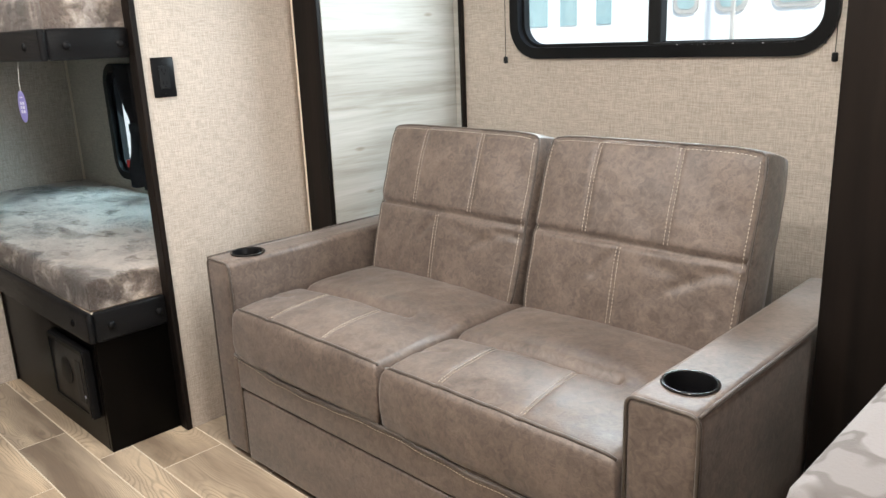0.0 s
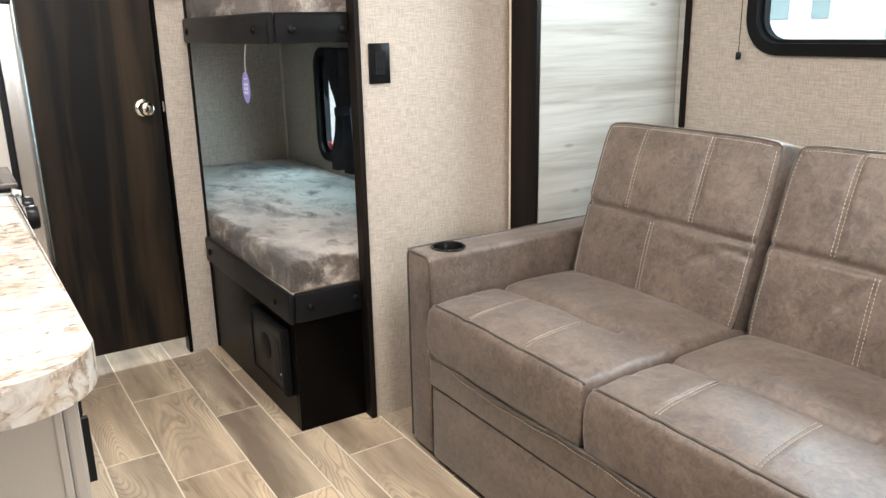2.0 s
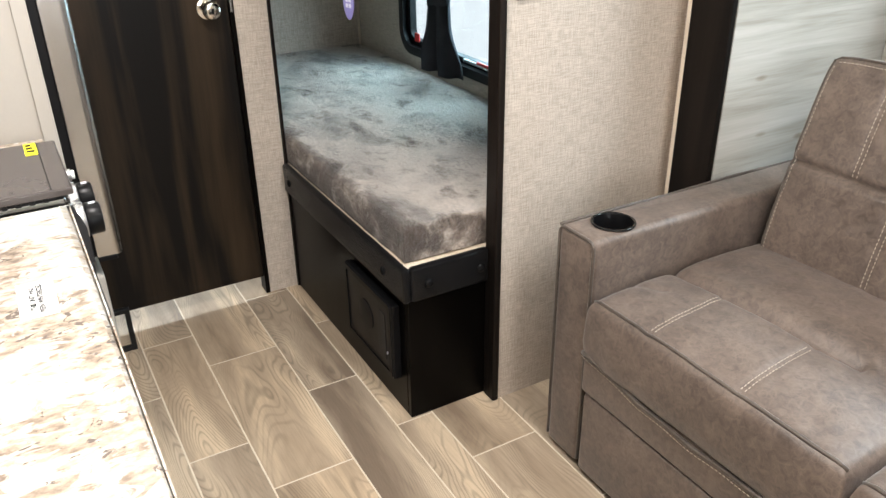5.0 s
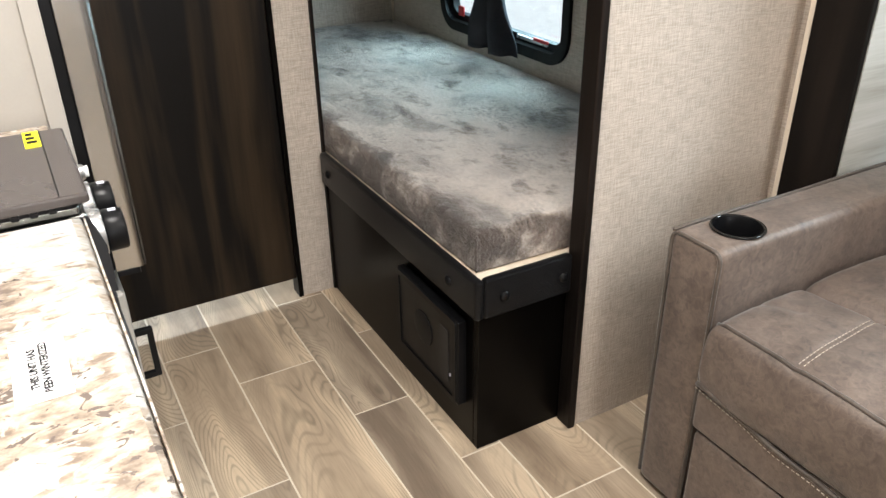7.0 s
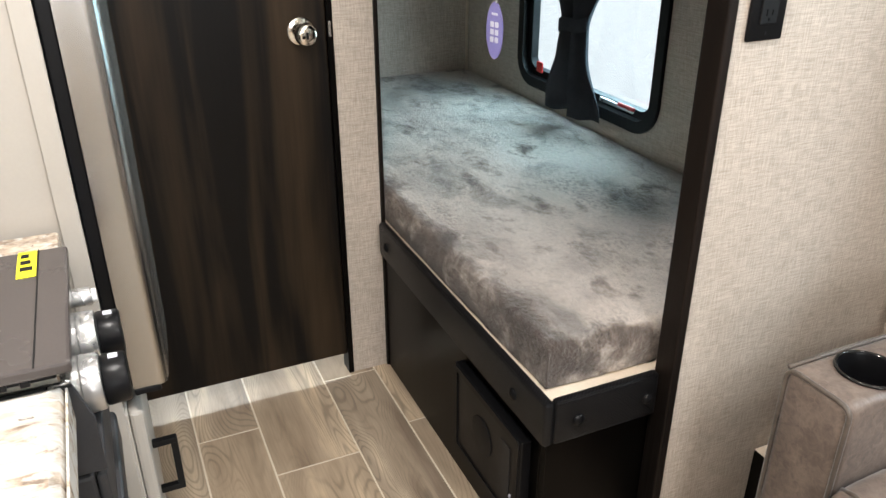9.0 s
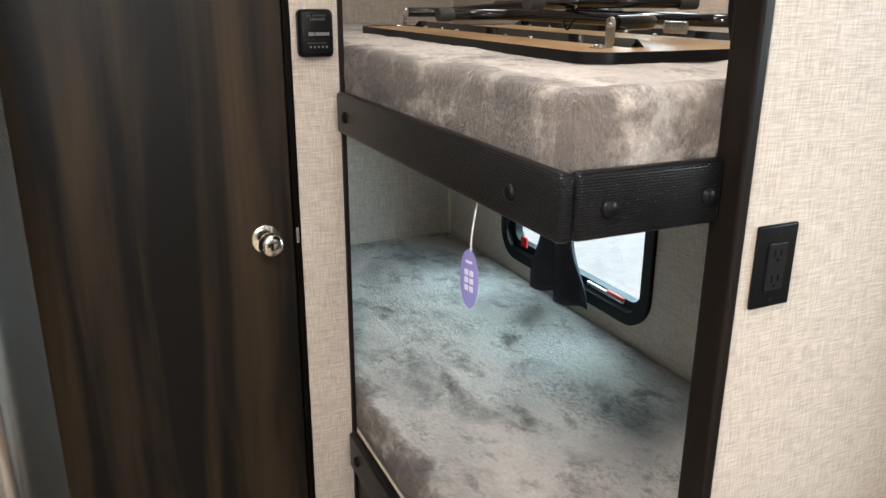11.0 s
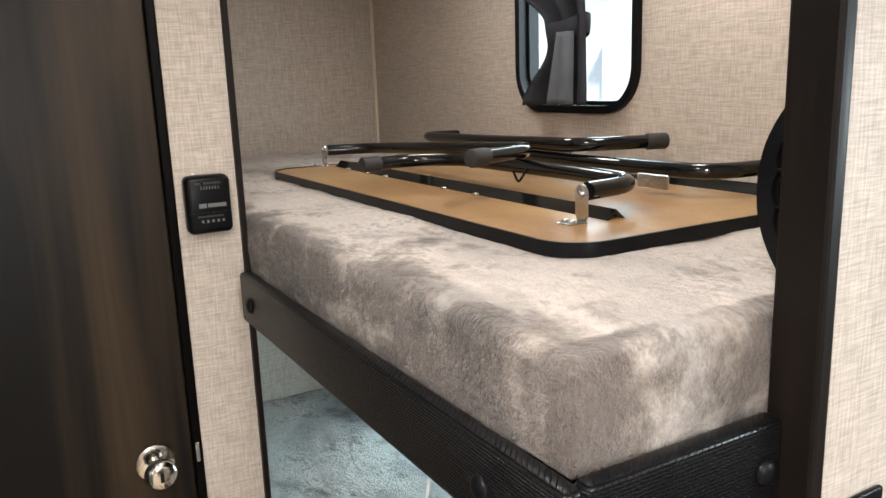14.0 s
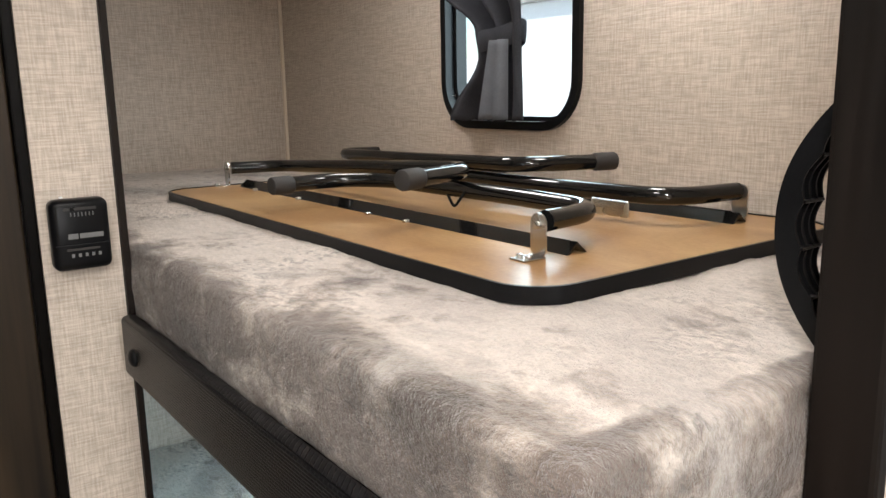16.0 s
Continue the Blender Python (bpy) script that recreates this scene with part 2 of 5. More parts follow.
def make_plank():
    m, nt, b = nodes_of("wood_look_vinyl_plank", 0.42)
    oi = nt.nodes.new("ShaderNodeObjectInfo")
    field = noise_tex(nt, (1.25, 5.2, 1.0), 1.6, 0.42, 0.3, shift=True)
    many = nt.nodes.new("ShaderNodeMath")
    many.operation = "MULTIPLY"
    many.inputs[1].default_value = 390.0
    nt.links.new(field, many.inputs[0])
    rings = nt.nodes.new("ShaderNodeMath")
    rings.operation = "SINE"
    nt.links.new(many.outputs[0], rings.inputs[0])
    fine = noise_tex(nt, (12, 240, 1), 4, 0.65, 0.3, shift=True)
    cloud = noise_tex(nt, (1.3, 8.0, 1), 4, 0.55, 0.25, shift=True)
    show = noise_tex(nt, (2.5, 5.0, 1), 2, 0.5, 0.5, shift=True)
    band = ramp(nt, cloud, (0.36, (0.235, 0.180, 0.135)), (0.45, (0.37, 0.294, 0.222)), (0.55, (0.455, 0.366, 0.278)), (0.64, (0.64, 0.527, 0.397)))
    curl = ramp(nt, rings.outputs[0], (0.0, grey(1.04)), (0.5, grey(0.93)), (0.97, grey(0.68)))
    curl = mix(nt, ramp(nt, show, (0.46, grey(0.15)), (0.58, grey(0.9))), (1.0, 1.0, 1.0), curl)
    grain = ramp(nt, fine, (0.30, grey(0.84)), (0.5, grey(0.98)), (0.72, grey(1.06)))
    tone = ramp(nt, oi.outputs["Random"], (0.0, (0.86, 0.85, 0.83)), (0.5, (0.95, 0.92, 0.87)), (1.0, (1.08, 1.03, 0.94)))
    col = mix(nt, 1.0, mix(nt, 1.0, mix(nt, 1.0, band, grain, "MULTIPLY"), curl, "MULTIPLY"), tone, "MULTIPLY")
    nt.links.new(col, b.inputs["Base Color"])
    nt.links.new(ramp(nt, fine, (0.3, grey(0.36)), (0.7, grey(0.52))), b.inputs["Roughness"])
    bump(nt, b, fine, 0.12, 0.0005)
    return m


PLANK = make_plank()
GROUT = plain("pale_joint_filler", (0.72, 0.64, 0.52), 0.6, vary=0.05)
PAINT = plain("cream_white_cabinet_paint", (0.34, 0.316, 0.283), 0.38, vary=0.03, strength=0.05)
CEILING = plain("white_ceiling_vinyl", (0.78, 0.76, 0.72), 0.7, vary=0.04)
TAN_EDGE = plain("raw_plywood_edge", (0.68, 0.57, 0.45), 0.7)
CREAMSTRIP = plain("cream_edge_strip", (0.66, 0.57, 0.46), 0.55, vary=0.04)
BLACK = plain("black_moulded_plastic", (0.0048, 0.0048, 0.0054), 0.34, strength=0.05, vary=0.2, gloss=0.14)
CASTBLACK = plain("charcoal_moulded_plastic", (0.020, 0.020, 0.022), 0.5, vary=0.15, gloss=0.35)
MATTBLACK = plain("matt_black_metal", (0.0055, 0.0055, 0.006), 0.5, vary=0.2, gloss=0.2)
GLOSSBLACK = plain("gloss_black_tube", (0.006, 0.006, 0.006), 0.1, strength=0.0, vary=0.2)
RUBBER = plain("black_rubber", (0.02, 0.018, 0.017), 0.7)
SLATE = plain("slate_grey_glass_cover", (0.055, 0.047, 0.045), 0.22, strength=0.0, vary=0.06)
ZINC = plain("zinc_plated_steel", (0.62, 0.62, 0.60), 0.28, 1.0, vary=0.1)
SILVER = plain("satin_silver_plastic", (0.46, 0.46, 0.46), 0.28, 0.85, strength=0.0, vary=0.02)
NICKEL = plain("satin_nickel", (0.70, 0.66, 0.60), 0.14, 1.0, strength=0.0, vary=0.05)
YELLOW = plain("yellow_sticker", (0.75, 0.72, 0.02), 0.6, vary=0.04)
PAPER = plain("white_paper", (0.8, 0.8, 0.78), 0.7, vary=0.02)
INK = plain("dark_ink", (0.012, 0.012, 0.014), 0.7, gloss=0.1)
LILAC = plain("lilac_card", (0.235, 0.215, 0.49), 0.5, vary=0.1)
PALEPRINT = plain("pale_print", (0.62, 0.62, 0.72), 0.6)
RED = plain("red_plastic", (0.55, 0.02, 0.02), 0.4)
GREYPRINT = plain("grey_print", (0.13, 0.13, 0.13), 0.6)
SLOT = plain("slot_black", (0.002, 0.002, 0.002), 0.8, gloss=0.1)
CURTAIN = plain("dark_grey_curtain_cloth", (0.034, 0.035, 0.041), 0.85, grain=500, vary=0.3, gloss=0.05)
HEM = plain("grey_curtain_lining", (0.115, 0.122, 0.138), 0.85, grain=500, vary=0.2, gloss=0.05)
CARPET = plain("brown_carpet", (0.16, 0.125, 0.095), 0.95, grain=240, strength=1.0, vary=0.5)
TRAILER = plain("white_fibreglass", (0.8, 0.8, 0.8), 0.35, strength=0.0, vary=0.02)
TINT = plain("tinted_glass_far", (0.30, 0.42, 0.44), 0.1, strength=0.0)
STRIPE = plain("grey_vinyl_stripe", (0.40, 0.38, 0.36), 0.4)
CONCRETE = plain("pale_concrete", (0.42, 0.42, 0.41), 0.85, grain=40, vary=0.15)


def make_steel():
    m, nt, b = nodes_of("brushed_stainless_steel", 0.3, 1.0)
    n = noise_tex(nt, (500, 500, 4), 3)
    nt.links.new(ramp(nt, n, (0.3, (0.43, 0.425, 0.41)), (0.7, (0.45, 0.445, 0.43))), b.inputs["Base Color"])
    nt.links.new(ramp(nt, n, (0.3, grey(0.25)), (0.7, grey(0.265))), b.inputs["Roughness"])
    return m


STEEL = make_steel()


def make_hardboard():
    m, nt, b = nodes_of("tan_hardboard", 0.3)
    n = noise_tex(nt, (5, 8, 5), 4, 0.6, 0.8)
    f = noise_tex(nt, (160, 160, 160), 3)
    nt.links.new(ramp(nt, sums(nt, n, f, 0.75, 0.25), (0.35, (0.25, 0.130, 0.05)), (0.52, (0.35, 0.205, 0.088)), (0.68, (0.44, 0.285, 0.135))), b.inputs["Base Color"])
    bump(nt, b, f, 0.1, 0.0004)
    return m


HARDBOARD = make_hardboard()


def make_camouflage():
    m, nt, b = nodes_of("cream_patterned_fabric", 0.85)
    n = noise_tex(nt, (22, 22, 22), 1.0, 0.4, 0.1)
    f = noise_tex(nt, (300, 300, 300), 3)
    nt.links.new(ramp(nt, n, (0.49, (0.22, 0.207, 0.205)), (0.53, (0.125, 0.113, 0.108)), (0.60, (0.125, 0.113, 0.108)), (0.64, (0.185, 0.172, 0.168))), b.inputs["Base Color"])
    bump(nt, b, f, 0.5, 0.001)
    return m


PATTERN = make_camouflage()


def make_glass():
    m, nt, b = nodes_of("window_glass", 0.02)
    nt.nodes.remove(b)
    tr = nt.nodes.new("ShaderNodeBsdfTransparent")
    tr.inputs[0].default_value = (0.93, 0.97, 0.97, 1)
    gl = nt.nodes.new("ShaderNodeBsdfGlossy")
    gl.inputs["Roughness"].default_value = 0.03
    mx = nt.nodes.new("ShaderNodeMixShader")
    mx.inputs[0].default_value = 0.06
    nt.links.new(tr.outputs[0], mx.inputs[1])
    nt.links.new(gl.outputs[0], mx.inputs[2])
    nt.links.new(mx.outputs[0], nt.nodes["Material Output"].inputs[0])
    return m


GLASS = make_glass()


# ---- builders ----
def link_mesh(name, bm, material, smooth=None):
    me = bpy.data.meshes.new(name)
    bm.to_mesh(me)
    bm.free()
    me.materials.append(material)
    ob = new(name, me)
    if smooth is not None:
        for p in me.polygons:
            p.use_smooth = True
        if smooth < 180:
            me.set_sharp_from_angle(angle=radians(smooth))
    return ob


def thing(name, at, label, category, group="", kind=""):
    ob = new(name)
    ob.empty_display_size = 0.05
    ob.location = at
    return tagged(ob, label, category, group, kind)


def part(name, bm, material, parent, label="", smooth=None):
    ob = link_mesh(name, bm, material, smooth)
    ob.parent = parent
    if parent.type == "EMPTY":
        ob.matrix_parent_inverse = Matrix.Translation(-parent.location)
    return tagged(ob, label)


def structure(name, bm, material, label, category, smooth=None):
    return tagged(link_mesh(name, bm, material, smooth), label, category, "", "structure")


def single(name, bm, material, label, category, group="", smooth=None):
    return tagged(link_mesh(name, bm, material, smooth), label, category, group)


def box(lo, hi, r=0.0, seg=2, bm=None, m=None):
    """A box between two corners, its edges rounded by r."""
    own = bmesh.new()
    bmesh.ops.create_cube(own, size=1)
    lo, hi = Vector(lo), Vector(hi)
    size, mid = hi - lo, (lo + hi) / 2
    for v in own.verts:
        v.co = Vector((v.co.x * size.x, v.co.y * size.y, v.co.z * size.z)) + mid
    if r:
        bmesh.ops.bevel(own, geom=own.edges[:], offset=min(r, 0.49 * min(size)), segments=seg, profile=0.5, affect="EDGES")
    if m:
        own.transform(m)
    return merge(bm, own)


def merge(bm, own):
    if bm is None:
        return own
    me = bpy.data.meshes.new("tmp")
    own.to_mesh(me)
    own.free()
    bm.from_mesh(me)
    bpy.data.meshes.remove(me)
    return bm


def cylinder(a, b, r, seg=20, r2=None, bevel=0.0, bm=None):
    a, b = Vector(a), Vector(b)
    own = bmesh.new()
    bmesh.ops.create_cone(own, cap_ends=True, segments=seg, radius1=r, radius2=r if r2 is None else r2, depth=(b - a).length)
    if bevel:
        rims = [e for e in own.edges if len(e.link_faces) == 2 and any(len(f.verts) > 4 for f in e.link_faces)]
        bmesh.ops.bevel(own, geom=rims, offset=bevel, segments=2, profile=0.5, affect="EDGES")
    own.transform(Matrix.Translation((a + b) / 2) @ (b - a).to_track_quat("Z", "Y").to_matrix().to_4x4())
    return merge(bm, own)


def rounded_path(pts, r, steps=6):
    """A polyline with its inner corners rounded by r."""
    pts = [Vector(p) for p in pts]
    out = [pts[0]]
    for a, p, b in zip(pts, pts[1:], pts[2:]):
        d1, d2 = (a - p), (b - p)
        k = min(r, 0.49 * d1.length, 0.49 * d2.length)
        s, e = p + d1.normalized() * k, p + d2.normalized() * k
        for i in range(steps + 1):
            t = i / steps
            out.append((1 - t) ** 2 * s + 2 * t * (1 - t) * p + t * t * e)
    return out + [pts[-1]]


def tube(pts, r, seg=12, bm=None, closed=False):
    """A round bar along a path of points."""
    own = bmesh.new()
    pts = [Vector(p) for p in pts]
    n = len(pts)
    rings = []
    side = None
    for i, p in enumerate(pts):
        if closed:
            d = pts[(i + 1) % n] - pts[i - 1]
        else:
            d = pts[min(i + 1, n - 1)] - pts[max(i - 1, 0)]
        d.normalize()
        if side is None:
            side = d.orthogonal().normalized()
        side = (side - d * side.dot(d)).normalized()
        up = d.cross(side)
        rings.append([own.verts.new(p + r * (math.cos(a) * side + math.sin(a) * up)) for a in (2 * math.pi * k / seg for k in range(seg))])
    pairs = list(zip(rings, rings[1:])) + ([(rings[-1], rings[0])] if closed else [])
    for a, b in pairs:
        for k in range(seg):
            own.faces.new((a[k], a[(k + 1) % seg], b[(k + 1) % seg], b[k]))
    if not closed:
        own.faces.new(rings[0][::-1])
        own.faces.new(rings[-1])
    return merge(bm, own)


def rounded_rect(w, h, r, steps=6):
    """Outline points of a rounded rectangle about the origin, counter-clockwise."""
    out = []
    for cx, cy, a0 in ((w / 2 - r, h / 2 - r, 0), (-w / 2 + r, h / 2 - r, 90), (-w / 2 + r, -h / 2 + r, 180), (w / 2 - r, -h / 2 + r, 270)):
        for i in range(steps + 1):
            a = radians(a0 + 90 * i / steps)
            out.append((cx + r * math.cos(a), cy + r * math.sin(a)))
    return out


def prism(outline, z0, z1, m=None, bevel=0.0, bm=None):
    """An outline in the xy plane pulled up from z0 to z1."""
    own = bmesh.new()
    low = [own.verts.new((x, y, z0)) for x, y in outline]
    top = [own.verts.new((x, y, z1)) for x, y in outline]
    n = len(outline)
    own.faces.new(low[::-1])
    own.faces.new(top)
    for i in range(n):
        own.faces.new((low[i], low[(i + 1) % n], top[(i + 1) % n], top[i]))
    if bevel:
        rim = [e for e in own.edges if abs(e.verts[0].co.z - e.verts[1].co.z) < 1e-6]
        bmesh.ops.bevel(own, geom=rim, offset=bevel, segments=2, profile=0.5, affect="EDGES")
    if m:
        own.transform(m)
    return merge(bm, own)


def ring_frame(outer, inner, z0, z1, m=None, bm=None):
    """A frame between two outlines with the same number of points."""
    own = bmesh.new()
    rows = [[own.verts.new((x, y, z)) for x, y in o] for o, z in ((outer, z0), (outer, z1), (inner, z1), (inner, z0))]
    n = len(outer)
    for a, b in zip(rows, rows[1:] + rows[:1]):
        for i in range(n):
            own.faces.new((a[i], a[(i + 1) % n], b[(i + 1) % n], b[i]))
    bmesh.ops.recalc_face_normals(own, faces=own.faces[:])
    if m:
        own.transform(m)
    return merge(bm, own)


def slab(lo, hi, axis, holes=()):
    """A wall: a box that is thin along one axis, with rectangular openings (a0, z0, a1, z1) through it; a is the other level axis."""
    lo, hi = Vector(lo), Vector(hi)
    o = 1 - axis
    cuts_a = sorted({lo[o], hi[o], *[c for h in holes for c in (h[0], h[2]) if lo[o] < c < hi[o]]})
    cuts_z = sorted({lo.z, hi.z, *[c for h in holes for c in (h[1], h[3]) if lo.z < c < hi.z]})
    bm = bmesh.new()
    solid = {}
    for i, (a0, a1) in enumerate(zip(cuts_a, cuts_a[1:])):
        for k, (z0, z1) in enumerate(zip(cuts_z, cuts_z[1:])):
            ca, cz = (a0 + a1) / 2, (z0 + z1) / 2
            solid[i, k] = not any(h[0] < ca < h[2] and h[1] < cz < h[3] for h in holes)

    def quad(*pts):
        bm.faces.new([bm.verts.new(p) for p in pts])

    def at(t, a, z):
        return (t, a, z) if axis == 0 else (a, t, z)

    for (i, k), full in solid.items():
        if not full:
            continue
        a0, a1, z0, z1 = cuts_a[i], cuts_a[i + 1], cuts_z[k], cuts_z[k + 1]
        for t in (lo[axis], hi[axis]):
            quad(at(t, a0, z0), at(t, a1, z0), at(t, a1, z1), at(t, a0, z1))
        for di, dk, e in ((-1, 0, "a0"), (1, 0, "a1"), (0, -1, "z0"), (0, 1, "z1")):
            if not solid.get((i + di, k + dk), False):
                t0, t1 = lo[axis], hi[axis]
                if e == "a0" or e == "a1":
                    a = a0 if e == "a0" else a1
                    quad(at(t0, a, z0), at(t1, a, z0), at(t1, a, z1), at(t0, a, z1))
                else:
                    z = z0 if e == "z0" else z1
                    quad(at(t0, a0, z), at(t1, a0, z), at(t1, a1, z), at(t0, a1, z))
    bmesh.ops.remove_doubles(bm, verts=bm.verts[:], dist=1e-5)
    bmesh.ops.recalc_face_normals(bm, faces=bm.faces[:])
    return bm


class Cushion:
    """A stuffed block with a quilted top: width along x, depth along y, thickness along z, placed by m."""

    def __init__(self, w, d, t, r, puff, grooves, m, corner=0.03, rough=0.0, seed=0.0, swell=0.0, fluff=0.0):
        self.swell, self.fluff = swell, fluff
        self.w, self.d, self.t, self.r, self.puff, self.grooves, self.m = w, d, t, r, puff, grooves, m
        self.corner, self.rough, self.seed = corner, rough, seed

    def top(self, u, v):
        a, b = 2 * u - 1, 2 * v - 1
        x = self.w * (0.5 + 0.5 * a * (1 - self.corner * b ** 8))
        y = self.d * (0.5 + 0.5 * b * (1 - self.corner * a ** 8 * self.w / self.d))
        e = min(u * self.w, (1 - u) * self.w, v * self.d, (1 - v) * self.d)
        z = self.t - self.r
        z += math.sqrt(max(0, self.r ** 2 - (self.r - e) ** 2)) if e < self.r else self.r
        z += self.puff * max(0, math.sin(math.pi * u) * math.sin(math.pi * v)) ** 0.45
        if self.swell and v > 0.43:
            z += self.swell * max(0, math.sin(math.pi * min(1, (v - 0.43) / 0.5))) ** 0.6 * max(0, math.sin(math.pi * u)) ** 0.3
        elif self.swell:
            z += 0.5 * self.swell * max(0, math.sin(math.pi * v / 0.43)) * max(0, math.sin(math.pi * u)) ** 0.3
        for (u0, v0), (u1, v1), depth, width in self.grooves:
            p, q = Vector((u0 * self.w, v0 * self.d)), Vector((u1 * self.w, v1 * self.d))
            c = Vector((u * self.w, v * self.d))
            s = max(0, min(1, (c - p).dot(q - p) / (q - p).length_squared))
            g = (c - (p + s * (q - p))).length
            z -= depth * math.exp(-(g / width) ** 2)
        if self.rough:
            z += self.rough * noise.noise(Vector((x * 9 + self.seed, y * 9, 3.1))) + 0.5 * self.rough * noise.noise(Vector((x * 28, y * 28 + self.seed, 1.7)))
        if self.fluff:
            z += self.fluff * (noise.noise(Vector((x * 55, y * 75 + self.seed, 0.3))) + 0.6 * noise.noise(Vector((x * 150, y * 190, self.seed))))
        return Vector((x, y, z))

    def mesh(self, nu, nv):
        bm = bmesh.new()

        def spread(s):
            return 0.55 * s + 0.45 * (0.5 - 0.5 * math.cos(math.pi * s))

        rows = [[bm.verts.new(self.top(spread(i / nu), spread(j / nv))) for i in range(nu + 1)] for j in range(nv + 1)]
        for a, b in zip(rows, rows[1:]):
            for i in range(nu):
                bm.faces.new((a[i], a[i + 1], b[i + 1], b[i]))
        rim = rows[0][:-1] + [r[-1] for r in rows[:-1]] + rows[-1][:0:-1] + [r[0] for r in rows[:0:-1]]
        mid = Vector((self.w / 2, self.d / 2, 0))
        prev = rim
        high = self.t - self.r
        levels = [(0.75 * high, -0.004), (0.4 * high, -0.005), (0.1 * high, 0.0), (0.0, 0.012)]
        if self.fluff:
            levels = [(high * (1 - k / 24), 0.012 * (k == 24) - 0.005 * math.sin(math.pi * k / 24)) for k in range(1, 25)]
        for z, inset in levels:
            cur = []
            for v in rim:
                out = Vector((v.co.x, v.co.y, 0)) - mid
                k = out.normalized() * inset
                wob = self.rough * 0.8 * noise.noise(Vector((v.co.x * 14, v.co.y * 14, z * 20 + self.seed)))
                if self.fluff and z > 0:
                    k -= out.normalized() * self.fluff * (1.2 * noise.noise(Vector((v.co.x * 60 + v.co.y * 60, z * 70, self.seed))) + 0.7 * noise.noise(Vector((v.co.x * 170 + v.co.y * 170, z * 180, self.seed))))
                cur.append(bm.verts.new((v.co.x - k.x + wob, v.co.y - k.y + wob, z)))
            n = len(rim)
            for i in range(n):
                bm.faces.new((prev[i], cur[i], cur[(i + 1) % n], prev[(i + 1) % n]))
            prev = cur
        bm.faces.new(prev[::-1])
        bmesh.ops.recalc_face_normals(bm, faces=bm.faces[:])
        bm.transform(self.m)
        return bm

    def line(self, a, b, n, lift=0.0):
        pts = []
        for i in range(n + 1):
            k = i / n
            p = self.top(a[0] + k * (b[0] - a[0]), a[1] + k * (b[1] - a[1]))
            p.z += lift
            pts.append(self.m @ p)
        return pts


def dashes(paths, length=0.0055, gap=0.0042, wide=0.0017):
    """Sewing stitches: short thick dashes along paths."""
    bm = bmesh.new()
    for pts in paths:
        gone = [0.0]
        for a, b in zip(pts, pts[1:]):
            gone.append(gone[-1] + (b - a).length)

        def at(s):
            for k in range(len(pts) - 1):
                if gone[k + 1] >= s and gone[k + 1] > gone[k]:
                    return pts[k].lerp(pts[k + 1], (s - gone[k]) / (gone[k + 1] - gone[k]))
            return pts[-1].copy()

        s = 0.0
        while s + length < gone[-1]:
            p, q = at(s), at(s + length)
            d = (q - p).normalized()
            side = d.orthogonal().normalized() * wide / 2
            up = d.cross(side)
            ends = [[bm.verts.new(c + k) for k in (side, up, -side, -up)] for c in (p, q)]
            for k in range(4):
                bm.faces.new((ends[0][k], ends[0][(k + 1) % 4], ends[1][(k + 1) % 4], ends[1][k]))
            bm.faces.new(ends[0][::-1])
            bm.faces.new(ends[1])
            s += length + gap
    return bm


def cut(ob, cutter):
    """Take the cutter's volume out of a mesh object for good."""
    tool = link_mesh("cutter", cutter, DARK)
    mod = ob.modifiers.new("cut", "BOOLEAN")
    mod.object, mod.operation, mod.solver = tool, "DIFFERENCE", "EXACT"
    bpy.context.view_layer.update()
    dg = bpy.context.evaluated_depsgraph_get()
    me = bpy.data.meshes.new_from_object(ob.evaluated_get(dg))
    ob.modifiers.clear()
    ob.data = me
    bpy.data.objects.remove(tool)
    return ob


# ---- the large structure ----
H = 2.0           # ceiling
NORTH = 1.60      # inner face of the outer wall behind the bunks
SLIDE = 2.185     # inner face of the slide-out's back wall
floor_bm = box((-4.35, -0.6, -0.06), (2.3, 1.66, -0.0006))
floor = structure("floor", floor_bm, GROUT, "wood-look plank floor in tan and grey-brown with pale joints", "floor")
structure("ceiling", box((-4.35, -0.6, H), (2.3, 2.3, H + 0.05)), CEILING, "plain white ceiling", "ceiling")

LOW_WIN = (-3.815, 0.632, -3.072, 1.12)
UP_WIN = (-3.450, 1.506, -3.055, 1.948)
UP_CUT = []
for k in range(7):
    ix, iz = 0.08 * (1 - math.cos(radians(15 * k))), 0.08 * (1 - math.sin(radians(15 * k)))
    UP_CUT.append((UP_WIN[0] + ix, UP_WIN[1] + iz, UP_WIN[2] - ix, UP_WIN[3] - iz))
structure("wall_north", slab((-4.35, NORTH, 0), (2.3, NORTH + 0.05, H), 1, [LOW_WIN, *UP_CUT, (-2.08, -0.01, -0.47, 1.92)]), WALL, "beige linen-textured outer wall with window openings", "wall")
structure("wall_bunk_end", slab((-4.35, 0.76, 0), (-4.29, 1.60, H), 0), WALL, "beige linen-textured wall at the bunks' far end", "wall")
structure("wall_bunk_side", slab((-4.29, 0.75, 0), (-3.2, 0.799, H), 1), WALL, "beige linen-textured partition beside the bunks", "wall")
structure("wall_bathroom", slab((-3.2, -0.55, 0), (-3.15, 0.799, H), 0, [(0.06, -0.01, 0.70, 1.93)]), WALL, "narrow beige linen-textured wall strip beside the dark door", "wall")
structure("wall_sofa_end", slab((-2.284, 1.05, 0), (-2.247, 1.60, H), 0), WALL, "beige linen-textured partition with a black outlet", "wall")
